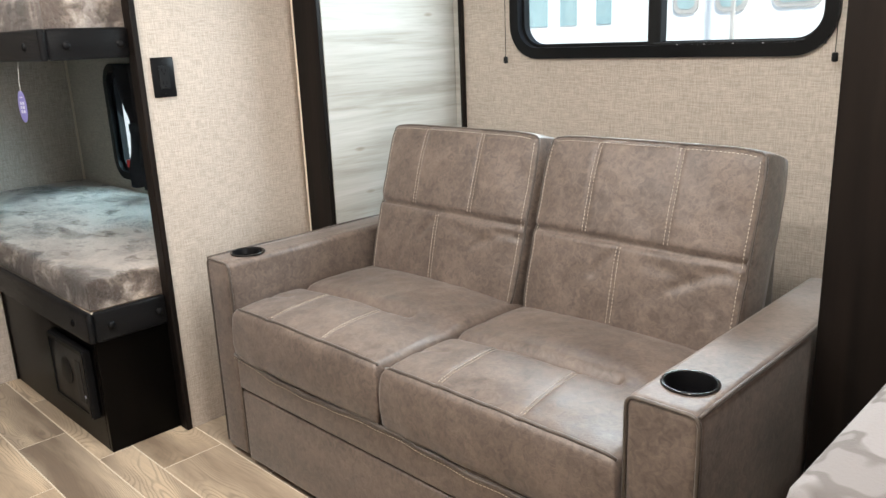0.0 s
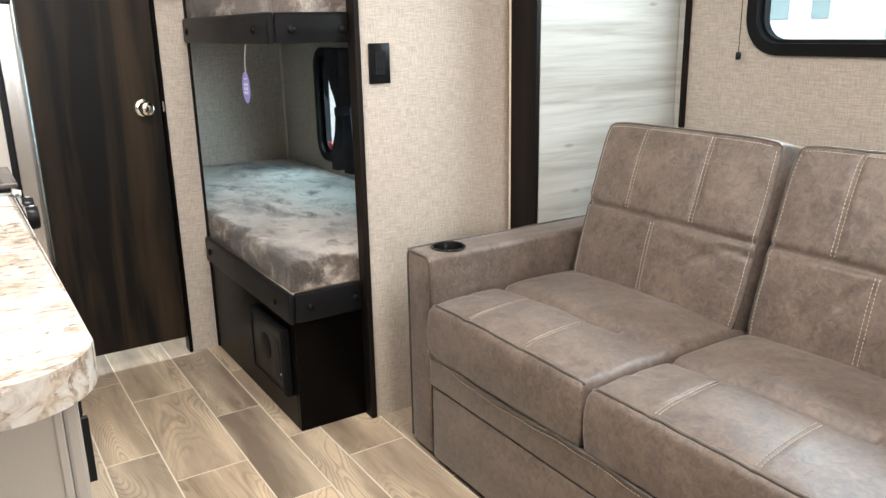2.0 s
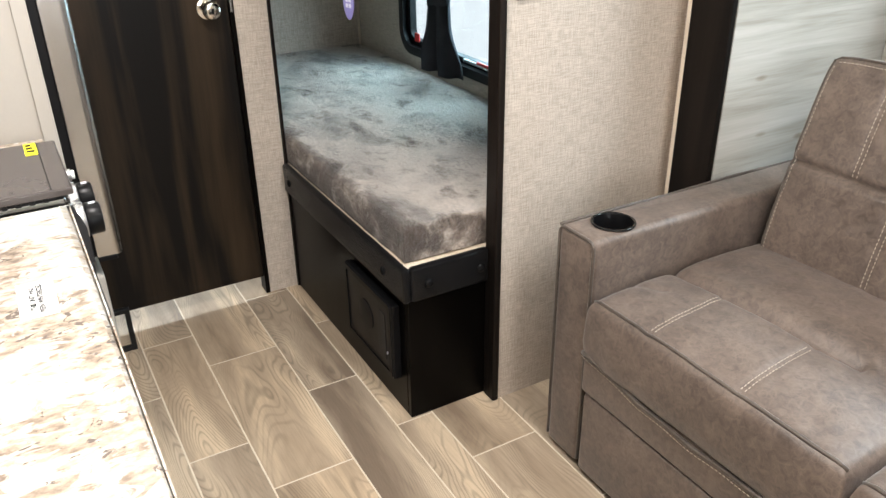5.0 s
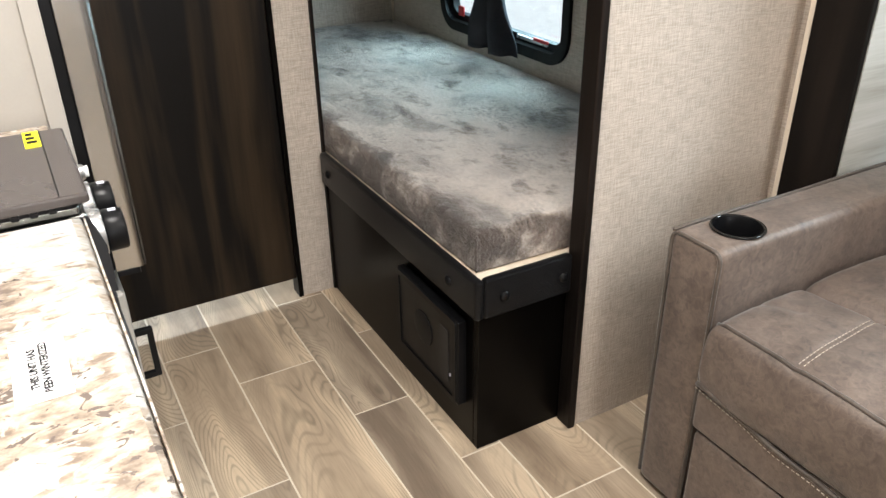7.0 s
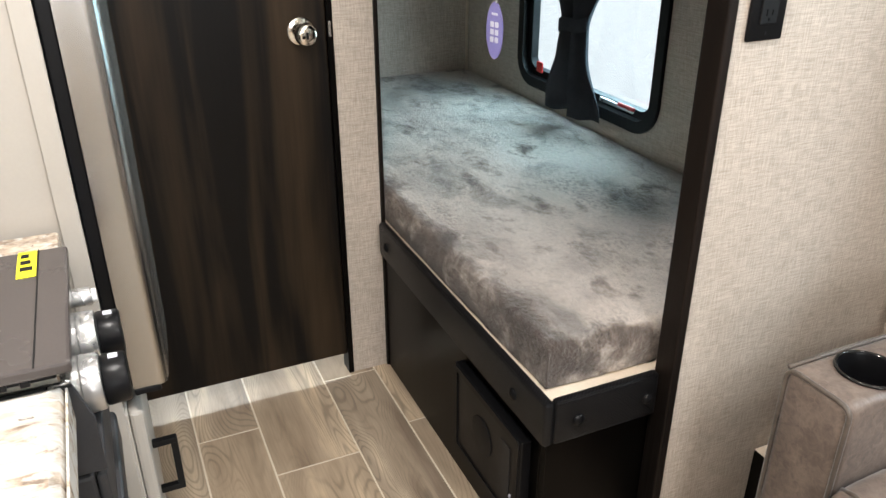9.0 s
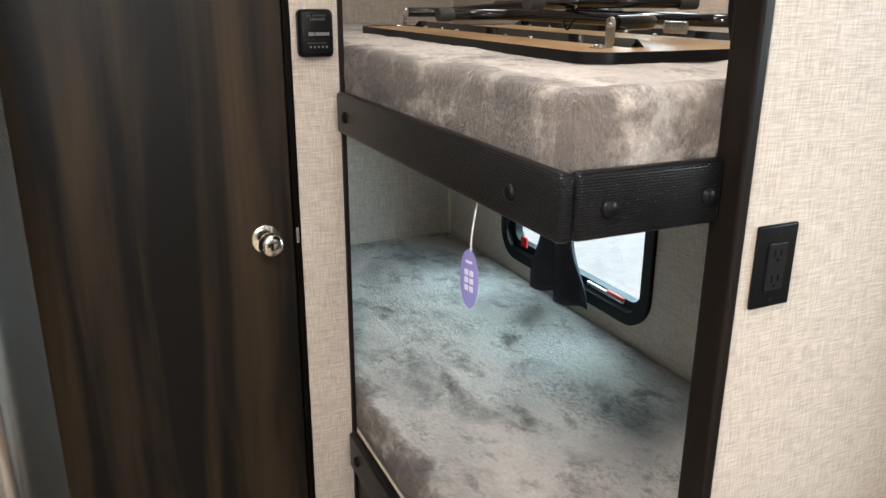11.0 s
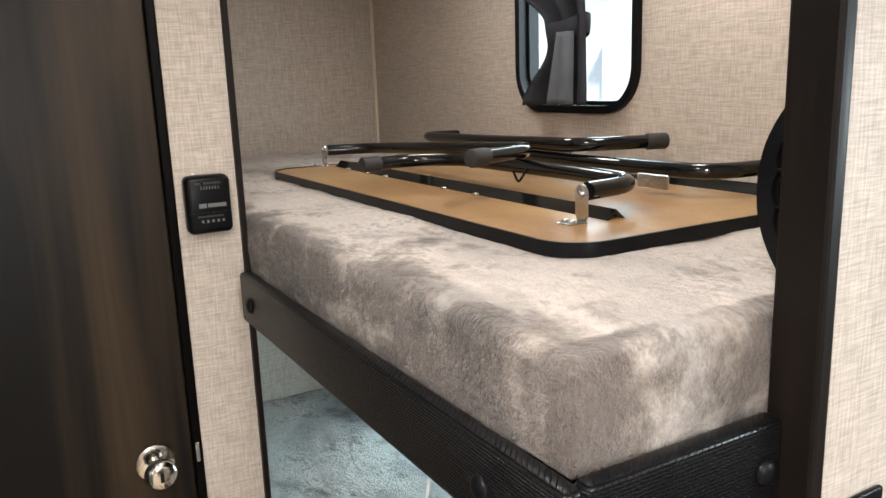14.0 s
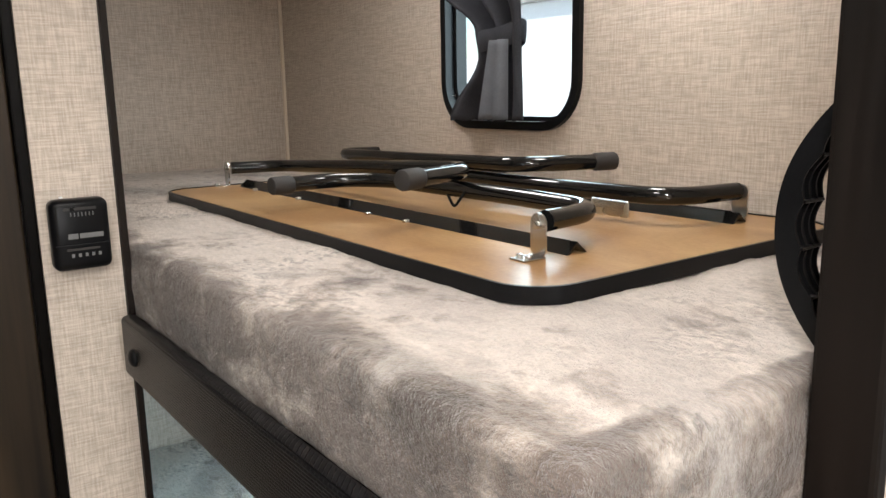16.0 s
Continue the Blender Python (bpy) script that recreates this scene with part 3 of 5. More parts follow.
structure("wall_south", slab((-4.35, -0.6, 0), (2.3, -0.55, H), 1), WALL, "beige linen-textured kitchen wall", "wall")
structure("wall_bathroom_far", slab((-4.35, -0.55, 0), (-4.29, 0.75, H), 0), CEILING, "plain pale bathroom wall", "wall")
structure("wall_east", slab((2.2, -0.6, 0), (2.3, 1.66, H), 0), WALL, "beige linen-textured end wall", "wall")
# slide-out bay
structure("wall_slide_west", slab((-2.10, 1.566, -0.02), (-2.06, SLIDE, H), 0), WHITEWOOD, "whitewashed wood-grain side panel of the slide-out", "wall")
structure("wall_slide_east", slab((-0.49, 1.548, -0.02), (-0.45, SLIDE, H), 0), WHITEWOOD, "whitewashed wood-grain side panel of the slide-out", "wall")
SOFA_WIN = (-1.765, 1.157, -0.745, 1.66)
structure("wall_slide_back", slab((-2.10, SLIDE, -0.05), (-0.45, SLIDE + 0.05, H), 1, [SOFA_WIN]), WALL, "beige linen-textured back wall of the slide-out", "wall")
structure("floor_slide", box((-2.10, 1.67, -0.05), (-0.45, SLIDE, 0.012)), CARPET, "brown carpeted floor of the slide-out", "floor")
structure("trim_slide_filler", box((-2.059, SLIDE - 0.016, 0.0125), (-2.0335, SLIDE - 0.001, H), 0.002), WHITEWOOD, "whitewashed corner filler strip", "trim")
structure("trim_slide_corner", box((-2.033, SLIDE - 0.020, 0.0125), (-2.018, SLIDE - 0.001, H), 0.003), TRIM, "thin dark corner moulding", "trim")
structure("trim_slide_west", box((-2.186, 1.548, 0), (-2.061, 1.565, H), 0.003), TRIM, "dark wood fascia board at the slide-out opening", "trim")
structure("trim_slide_west_edge", box((-2.201, 1.552, 0), (-2.187, 1.598, H), 0.002), CREAMSTRIP, "cream edging strip beside the dark fascia", "trim")
structure("trim_slide_east", box((-0.493, 1.53, 0), (-0.25, 1.547, H), 0.003), TRIM, "dark wood fascia board at the slide-out opening", "trim")
structure("trim_partition_end", box((-2.289, 1.03, 0), (-2.24, 1.049, H), 0.004), TRIM, "dark wood end trim of the partition", "trim")
structure("trim_bunk_opening", box((-3.158, 0.7995, 0), (-3.141, 0.809, H), 0.002), TRIM, "thin dark trim at the bunk opening", "trim")
structure("trim_bunk_corner", box((-4.289, NORTH - 0.011, 0), (-4.278, NORTH - 0.001, H), 0.002), CREAMSTRIP, "thin beige corner moulding", "trim")


def floor_planks():
    rows = [(-0.34, -0.18, 0.1), (-0.18, 0.03, 0.35), (0.03, 0.24, -2.735), (0.24, 0.395, -2.424), (0.395, 0.605, -2.23), (0.605, 0.757, -2.55), (0.757, 0.865, -2.875), (0.865, 1.06, -2.08),
            (1.06, 1.23, -2.40), (1.23, 1.39, -2.15), (1.39, 1.598, -2.3)]
    length, gap = 0.587, 0.0032
    shapes = {}
    count = 0
    for y0, y1, x0 in rows:
        w = round(y1 - y0, 3)
        x = x0 - length * math.floor((x0 + 4.2) / length) - length
        while x < 1.6:
            a, b = max(x, -4.26), min(x + length, 1.6)
            x += length
            if b - a < 0.05:
                continue
            key = (w, round(b - a, 3))
            if key not in shapes:
                bm = box((-(b - a) / 2 + gap / 2, -w / 2 + gap / 2, -0.003), ((b - a) / 2 - gap / 2, w / 2 - gap / 2, 0.0))
                for v in bm.verts:
                    if v.co.z > -0.0015:
                        v.co.x *= 1 - 0.0008 / abs(v.co.x)
                        v.co.y *= 1 - 0.0008 / abs(v.co.y)
                me = bpy.data.meshes.new("plank")
                bm.to_mesh(me)
                bm.free()
                me.materials.append(PLANK)
                shapes[key] = me
            ob = new("plank", shapes[key])
            ob.location = ((a + b) / 2, (y0 + y1) / 2, 0.0)
            ob.parent = floor
            count += 1
    return count


# ---- outside ----
ground = structure("ground", box((-400, -400, -0.9), (400, 400, -0.85)), CONCRETE, "pale concrete lot reaching to the horizon", "ground")


def trailer(x0, x1, y, height, windows):
    base = -0.85
    t = thing("travel_trailer", ((x0 + x1) / 2, y, base), "white parked travel trailer with tinted windows and grey stripes", "trailer", "parked trailers")
    part("body", box((x0, y, base + 0.45), (x1, y + 2.4, base + height), 0.12, 3), TRAILER, t)
    part("skirt", box((x0 + 0.1, y + 0.08, base + 0.3), (x1 - 0.1, y + 2.3, base + 0.5)), STRIPE, t)
    for wx, wz, ww, wh in windows:
        m = Matrix.Translation((wx, y - 0.004, wz)) @ Matrix.Rotation(radians(90), 4, "X")
        w = part("window", prism(rounded_rect(ww, wh, 0.1), 0.0, 0.02, m), STRIPE, t)
        part("pane", prism(rounded_rect(ww - 0.1, wh - 0.1, 0.07), 0.02, 0.026, m), TINT, w)
    part("stripe", box((x0 + 0.3, y - 0.006, base + 1.05), (x1 - 0.3, y - 0.001, base + 1.13)), STRIPE, t)
    for wx in ((x0 + x1) / 2 - 0.45, (x0 + x1) / 2 + 0.45):
        wheel = part("wheel", cylinder((wx, y - 0.01, base + 0.33), (wx, y + 0.2, base + 0.33), 0.33, 28, bevel=0.03), RUBBER, t, smooth=40)
        part("rim", cylinder((wx, y - 0.02, base + 0.33), (wx, y - 0.005, base + 0.33), 0.18, 20), ZINC, wheel)
    return t


trailer(-5.15, 1.6, 9.0, 3.3, [(-4.70, 1.62, 0.32, 0.55), (-4.14, 1.62, 0.37, 0.55), (-3.40, 1.66, 0.52, 0.6), (-1.6, 1.66, 0.9, 0.6)])
trailer(-22.0, -15.5, 13.0, 3.3, [(-20.6, 1.7, 1.1, 0.62)])
shed = thing("white_building", (-8.6, 13.2, -0.85), "white metal lot building with grey-blue bay openings", "building")
part("wall", box((-15.0, 12.0, -0.85), (-6.0, 14.5, 3.4), 0.02), TRAILER, shed)
part("roof", box((-15.2, 11.8, 3.4), (-5.8, 14.7, 3.55), 0.02), STRIPE, shed)
for a, b in ((-9.55, -9.0), (-8.72, -8.36), (-7.95, -7.65)):
    part("bay", box((a, 11.985, 1.28), (b, 11.998, 2.9)), TINT, shed)
single("signpost", box((-3.97, 8.6, -0.85), (-3.93, 8.64, 3.2), 0.005), STRIPE, "thin grey post in front of the trailer", "post")


# ---- windows ----
def window(name, hole, y, label, split=False, radius=0.07, bead=0.034, lip=0.03):
    """A black-framed window in the wall whose inner face is at y."""
    x0, z0, x1, z1 = hole
    w, h = x1 - x0, z1 - z0
    m = Matrix.Translation(((x0 + x1) / 2, y, (z0 + z1) / 2)) @ Matrix.Rotation(radians(90), 4, "X")
    t = thing(name, ((x0 + x1) / 2, y, z0), label, "window", "", "structure")
    part("window_frame", ring_frame(rounded_rect(w + 2 * lip, h + 2 * lip, radius + lip, 8), rounded_rect(w - 0.012, h - 0.012, radius - 0.006, 8), -0.03, 0.012, m), BLACK, t, smooth=40)
    part("inner_bead", ring_frame(rounded_rect(w - 0.008, h - 0.008, radius - 0.004, 8), rounded_rect(w - bead, h - bead, radius - 0.5 * bead, 8), -0.04, -0.012, m), MATTBLACK, t, smooth=40)
    panes = [(x0, x1)]
    if split:
        xm = -1.242
        part("mullion", box((xm - 0.022, y - 0.004, z0 + 0.004), (xm + 0.022, y + 0.035, z1 - 0.004), 0.004), MATTBLACK, t)
        part("track", box((xm, y - 0.008, z0 - 0.004), (x1 - 0.03, y + 0.002, z0 + 0.014), 0.003), MATTBLACK, t)
        panes = [(x0, xm), (xm, x1)]
        for k in range(5):
            sx = xm + 0.08 + 0.085 * k
            part("screw", cylinder((sx, y - 0.008, z0 + 0.005), (sx, y - 0.011, z0 + 0.005), 0.003, 10), ZINC, t)
    for a, b in panes:
        if split:
            glass = box((a + 0.002, y + 0.022, z0 + 0.002), (b - 0.002, y + 0.026, z1 - 0.002))
        else:
            glass = prism(rounded_rect(w - 0.004, h - 0.004, radius, 8), -0.026, -0.022, m)
        g = part("pane", glass, GLASS, t)
        g.visible_shadow = False
    return t


window("window_1", SOFA_WIN, SLIDE, "black-framed sliding window with rounded corners above the sofa", True, 0.085)
low = window("window_2", LOW_WIN, NORTH, "black-framed window with rounded corners beside the lower bunk", False, 0.07, 0.062)
part("latch", box((-3.32, 1.588, 0.655), (-3.15, 1.597, 0.668), 0.003), ZINC, low, "bright window latch bar")
part("latch_tab", box((-3.22, 1.584, 0.664), (-3.14, 1.592, 0.676), 0.003), RED, low, "red latch tab")
part("latch_tab", box((-3.70, 1.584, 0.664), (-3.665, 1.592, 0.70), 0.003), RED, low, "red latch tab")
window("window_3", UP_WIN, NORTH, "black-framed window with rounded corners beside the upper bunk", False, 0.085, 0.03, 0.011)
for cx in (-1.80, -0.712):
    t = thing("shade_cord", (cx, SLIDE - 0.03, 1.10), "thin dark window-shade cord with a black bead", "cord", "shade cords")
    part("cord", cylinder((cx, SLIDE - 0.03, 1.12), (cx, SLIDE - 0.03, 1.9), 0.0012, 6), MATTBLACK, t)
    part("bead", cylinder((cx, SLIDE - 0.03, 1.113), (cx, SLIDE - 0.03, 1.137), 0.008, 12, bevel=0.004), MATTBLACK, t, smooth=60)


# ---- door ----
def bathroom_door():
    d = thing("door_1", (-3.16, 0.38, 0.065), "dark-stained wooden bathroom door, closed, with a glass-like chrome knob", "door", "", "structure")
    part("leaf", box((-3.185, 0.0708, 0.066), (-3.152, 0.6832, 1.92), 0.003), DARK, d)
    part("jamb", box((-3.20, 0.684, 0.0), (-3.146, 0.699, 1.93), 0.003), PANEL, d)
    part("jamb", box((-3.20, 0.055, 0.0), (-3.146, 0.070, 1.93), 0.003), PANEL, d)
    part("jamb", box((-3.20, 0.055, 1.922), (-3.146, 0.699, 1.94), 0.003), PANEL, d)
    k = part("knob", cylinder((-3.151, 0.621, 0.97), (-3.143, 0.621, 0.97), 0.032, 28, bevel=0.003), NICKEL, d, "satin nickel rose plate", smooth=40)
    stem = cylinder((-3.145, 0.621, 0.97), (-3.115, 0.621, 0.97), 0.012, 16)
    own = bmesh.new()
    bmesh.ops.create_uvsphere(own, u_segments=24, v_segments=14, radius=0.026)
    for v in own.verts:
        v.co.x *= 0.72
        if v.co.x > 0.012:
            v.co.x = 0.012 + 0.3 * (v.co.x - 0.012)
        v.co += Vector((-3.098, 0.621, 0.97))
    part("grip", merge(stem, own), NICKEL, k, "round satin nickel knob", smooth=50)
    part("lock_button", box((-3.085, 0.618, 0.962), (-3.082, 0.624, 0.978), 0.001), MATTBLACK, k)
    part("strike_plate", box((-3.147, 0.687, 0.952), (-3.1445, 0.694, 0.988), 0.001), ZINC, d, "bright steel strike plate")


bathroom_door()


# ---- bunks ----
def button(at, axis, parent):
    a = Vector(at)
    d = Vector((0, -1, 0)) if axis == "y" else Vector((1, 0, 0))
    own = bmesh.new()
    bmesh.ops.create_uvsphere(own, u_segments=16, v_segments=8, radius=0.0125)
    for v in own.verts:
        if axis == "y":
            v.co.y *= 0.55
        else:
            v.co.x *= 0.55
        v.co += a + d * 0.001
    part("button", own, BLACK, parent, smooth=60)


def fascia(t, z0, z1, mid):
    y0, xe = 0.783, -2.268
    long = part("long_fascia", box((-3.128, y0, z0), (xe - 0.001, y0 + 0.022, z1), 0.008, 3), VINYL, t, "black textured vinyl padding", smooth=50)
    end = part("end_fascia", box((xe - 0.022, y0 + 0.0225, z0), (xe, 1.0295, z1), 0.008, 3), VINYL, t, "black textured vinyl padding", smooth=50)
    for bx in (-2.383, -3.07):
        button((bx, y0, mid), "y", long)
    for by in (0.853, 1.005):
        button((xe, by, mid), "x", end)


lower = thing("lower_bunk", (-3.2, 1.2, 0), "dark laminate lower bunk base with black padded vinyl edging", "bunk bed", "bunks")
part("front_panel", box((-3.139, 0.805, 0.0), (-2.312, 0.823, 0.40), 0.002), PANEL, lower)
part("end_panel", box((-2.311, 0.805, 0.0), (-2.293, 1.60, 0.40), 0.002), PANEL, lower)
part("platform", box((-4.288, 0.8095, 0.40), (-2.292, 1.598, 0.452), 0.002), TAN_EDGE, lower, "pale plywood mattress board")
fascia(lower, 0.372, 0.467, 0.418)
hatch = part("access_hatch", box((-2.637, 0.780, 0.106), (-2.3385, 0.8045, 0.334), 0.004), BLACK, lower, "black plastic access panel with a round knock-out")
part("hatch_edge", ring_frame(rounded_rect(0.289, 0.224, 0.01), rounded_rect(0.262, 0.197, 0.006), 0, 0.004, Matrix.Translation((-2.4885, 0.7805, 0.22)) @ Matrix.Rotation(radians(90), 4, "X")), MATTBLACK, hatch)
part("knock_out", cylinder((-2.50, 0.7805, 0.23), (-2.50, 0.7775, 0.23), 0.045, 32, bevel=0.001), MATTBLACK, hatch, smooth=40)
part("label_strip", box((-2.415, 0.7775, 0.15), (-2.378, 0.7805, 0.29), 0.001), RUBBER, hatch)
part("switch_mark", box((-2.372, 0.7768, 0.172), (-2.369, 0.7805, 0.18)), PALEPRINT, hatch)

upper = thing("upper_bunk", (-3.2, 1.2, 1.18), "upper bunk platform with black padded vinyl edging", "bunk bed", "bunks")
part("platform", box((-4.288, 0.8095, 1.205), (-2.292, 1.598, 1.262), 0.002), PANEL, upper)
fascia(upper, 1.192, 1.277, 1.231)


def mattress(name, x1, y0, z0, t, label, seed, crown=0.001):
    grooves = [((0.02, 0.3), (0.35, 0.36), 0.003, 0.03), ((0.5, 0.6), (0.9, 0.52), 0.003, 0.04)]
    c = Cushion(x1 + 4.285, 1.597 - y0, t, 0.015, crown, grooves, Matrix.Translation((-4.285, y0, z0)), 0.004, 0.0026, seed, 0.0, 0.0013)
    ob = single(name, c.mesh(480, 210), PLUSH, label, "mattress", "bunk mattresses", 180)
    seam = [(x1 - 0.0035 + 0.0012 * math.sin(9 * k), y0 + 0.0035, z0 + 0.006 + (t - 0.016) * k / 10) for k in range(11)]
    part("corner_seam", tube(seam, 0.003, 8), PLUSH, ob, smooth=180)
    return ob


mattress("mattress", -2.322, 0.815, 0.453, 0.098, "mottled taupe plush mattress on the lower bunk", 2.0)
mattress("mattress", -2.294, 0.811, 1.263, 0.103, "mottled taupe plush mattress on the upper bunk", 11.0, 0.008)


# ---- sofa ----
def sofa():
    s = thing("sofa", (-1.27, 1.48, 0), "taupe faux-suede two-seat sofa with cream double stitching and cup-holder arms", "sofa")
    for x0, x1, cx in ((-2.038, -1.918, -1.975), (-0.640, -0.502, -0.572)):
        arm = part("armrest", box((x0, 1.062, 0.012), (x1, 1.90, 0.622), 0.018, 4), SUEDE, s, smooth=60)
        cut(arm, cylinder((cx, 1.165, 0.54), (cx, 1.165, 0.64), 0.046, 40))
        for p in arm.data.polygons:
            p.use_smooth = True
        arm.data.set_sharp_from_angle(angle=radians(45))
        own = bmesh.new()
        rows = []
        for r, z in ((0.050, 0.6225), (0.049, 0.626), (0.045, 0.626), (0.043, 0.622), (0.040, 0.545), (0.0, 0.545)):
            rows.append([own.verts.new((cx + r * math.cos(a), 1.165 + r * math.sin(a), z)) for a in (2 * math.pi * k / 40 for k in range(40))] if r else own.verts.new((cx, 1.165, z)))
        for a, b in zip(rows[:-2], rows[1:-1]):
            for k in range(40):
                own.faces.new((a[k], a[(k + 1) % 40], b[(k + 1) % 40], b[k]))
        for k in range(40):
            own.faces.new((rows[-2][k], rows[-2][(k + 1) % 40], rows[-1]))
        cup = part("cup_holder", own, BLACK, arm, "black plastic cup holder", smooth=60)
        ring = [(cx + 0.048 * math.cos(a), 1.165 + 0.048 * math.sin(a), 0.6245) for a in (2 * math.pi * k / 40 for k in range(40))]
        part("rim", tube(ring, 0.0028, 8, closed=True), GLOSSBLACK, cup, smooth=180)
        path = rounded_path([(x0 + 0.002, 1.066, 0.03), (x0 + 0.002, 1.066, 0.618), (x1 - 0.002, 1.066, 0.618), (x1 - 0.002, 1.066, 0.03)], 0.022)
        part("piping", tube(path, 0.0042, 8), PIPING, arm, smooth=180)
        outer = x0 if cx < -1 else x1
        inner = 0.003 if cx < -1 else -0.003
        part("piping", tube([(outer + inner, 1.066 + 0.83 * k / 12, 0.619 + 0.0015 * math.sin(k)) for k in range(13)], 0.004, 8), PIPING, arm, smooth=180)

    # seat cushions: the front edge of each drops over the base
    for x0, x1 in ((-1.914, -1.281), (-1.277, -0.643)):
        w = x1 - x0
        gr = [((-0.02, 0.42), (0.74, 0.44), 0.020, 0.014), ((0.28, 0.03), (0.26, 0.40), 0.004, 0.007), ((0.64, 0.03), (0.61, 0.41), 0.004, 0.007), ((0.0, 0.2), (0.12, 0.26), 0.004, 0.012), ((0.85, 0.5), (1.0, 0.35), 0.004, 0.02)]
        c = Cushion(w, 0.60, 0.155, 0.026, 0.020, gr, Matrix.Translation((x0, 1.046, 0.335)), 0.02, 0.0032, x0, 0.016)
        seat = part("seat_cushion", c.mesh(96, 96), SUEDE, s, smooth=180)
        lines = []
        for u0, u1 in ((0.28, 0.26), (0.64, 0.61)):
            for o in (-0.0075, 0.0075):
                lines.append(c.line((u0 + o, 0.05), (u1 + o, 0.395), 24, 0.0008))
        for row in lines:
            part("stitching", dashes([row]), STITCH, seat, "cream double stitching")
        part("piping", tube(c.line((0.012, 0.028), (0.988, 0.028), 30, 0.001), 0.004, 8), PIPING, seat, smooth=180)

    # back cushions lean on the frame
    for x0, x1 in ((-1.892, -1.288), (-1.268, -0.668)):
        w = x1 - x0
        lean = Matrix.Translation((x0, 1.672, 0.442)) @ Matrix.Rotation(radians(90 - 17), 4, "X")
        gr = [((-0.02, 0.485), (1.02, 0.475), 0.016, 0.0075), ((0.29, 0.5), (0.28, 0.98), 0.004, 0.008), ((0.67, 0.5), (0.66, 0.98), 0.004, 0.008), ((0.47, 0.03), (0.47, 0.47), 0.004, 0.008), ((0.62, 0.40), (0.78, 0.36), 0.004, 0.016), ((0.2, 0.1), (0.3, 0.3), 0.003, 0.02), ((0.72, 0.31), (0.93, 0.44), 0.005, 0.012), ((0.84, 0.42), (1.0, 0.40), 0.005, 0.010), ((0.36, 0.30), (0.45, 0.43), 0.004, 0.010)]
        c = Cushion(w, 0.498, 0.125, 0.022, 0.028, gr, lean, 0.035, 0.0032, x0 + 5)
        back = part("back_cushion", c.mesh(96, 84), SUEDE, s, smooth=180)
        lines = []
        for (u0, v0), (u1, v1) in (((0.29, 0.505), (0.28, 0.965)), ((0.67, 0.505), (0.66, 0.965)), ((0.47, 0.04), (0.47, 0.46))):
            for o in (-0.009, 0.009):
                lines.append(c.line((u0 + o, v0), (u1 + o, v1), 24, 0.0008))
        lines.append(c.line((0.03, 0.04), (0.03, 0.96), 24, 0.0006))
        lines.append(c.line((0.97, 0.04), (0.97, 0.96), 24, 0.0006))
        lines.append(c.line((0.04, 0.965), (0.96, 0.965), 24, 0.0006))
        for row in lines:
            part("stitching", dashes([row]), STITCH, back, "cream double stitching")
        edge = c.line((0.012, 0.02), (0.012, 0.975), 20) + c.line((0.03, 0.988), (0.97, 0.988), 20) + c.line((0.988, 0.975), (0.988, 0.02), 20)
        part("piping", tube(edge, 0.0038, 8), PIPING, back, smooth=180)
    part("back_frame", box((-1.86, 1.80, 0.05), (-0.72, 1.90, 0.76), 0.02, 3), SUEDE, s, smooth=60)

    # front: rolled border above the pull-out panel
    part("front_border", box((-1.914, 1.054, 0.245), (-0.644, 1.10, 0.338), 0.010, 3), SUEDE, s, smooth=60)
    part("pull_out_panel", box((-1.905, 1.055, 0.018), (-0.650, 1.095, 0.242), 0.01, 3), SUEDE, s, smooth=60)
    wave = [Vector((-1.912 + 1.266 * k / 60, 1.051 - 0.002 * math.sin(k * 0.9), 0.334 + 0.006 * math.cos(2 * math.pi * k / 30) + 0.014 * math.exp(-(k / 5) ** 2))) for k in range(61)]
    part("piping", tube(wave, 0.005, 8), PIPING, s, smooth=180)
    part("stitching", dashes([[p + Vector((0, -0.0035, -0.009)) for p in wave]]), STITCH, s, "cream stitching")
    part("foot", box((-1.88, 1.10, 0.0), (-1.83, 1.15, 0.02), 0.003), BLACK, s)
    part("foot", box((-0.73, 1.10, 0.0), (-0.68, 1.15, 0.02), 0.003), BLACK, s)
    part("seat_frame", box((-1.91, 1.11, 0.02), (-0.65, 1.79, 0.33), 0.01), SUEDE, s)


sofa()


# ---- kitchen ----
def bar_handle(at, height, parent, out=0.04, label="matt black bar handle"):
    """An upright square-bar handle standing out towards +y."""
    x, y, z = at
    bm = box((x - 0.006, y, z - 0.012), (x + 0.006, y + out, z), 0.0015)
    box((x - 0.006, y, z - height), (x + 0.006, y + out, z - height + 0.012), 0.0015, bm=bm)
    box((x - 0.0058, y + out - 0.011, z - height + 0.0005), (x + 0.0058, y + out + 0.0005, z - 0.0005), 0.0015, bm=bm)
    return part("handle", bm, MATTBLACK, parent, label)


def counter_outline(x0, x1, y0, y1, r):
    """The worktop's plan: its free end at x1 has a rounded corner towards the room."""
    pts = [(x0, y0), (x1, y0)]
    for i in range(13):
        a = radians(90 * i / 12)
        pts.append((x1 - r + r * math.cos(a), y1 - r + r * math.sin(a)))
    return pts + [(x0, y1)]


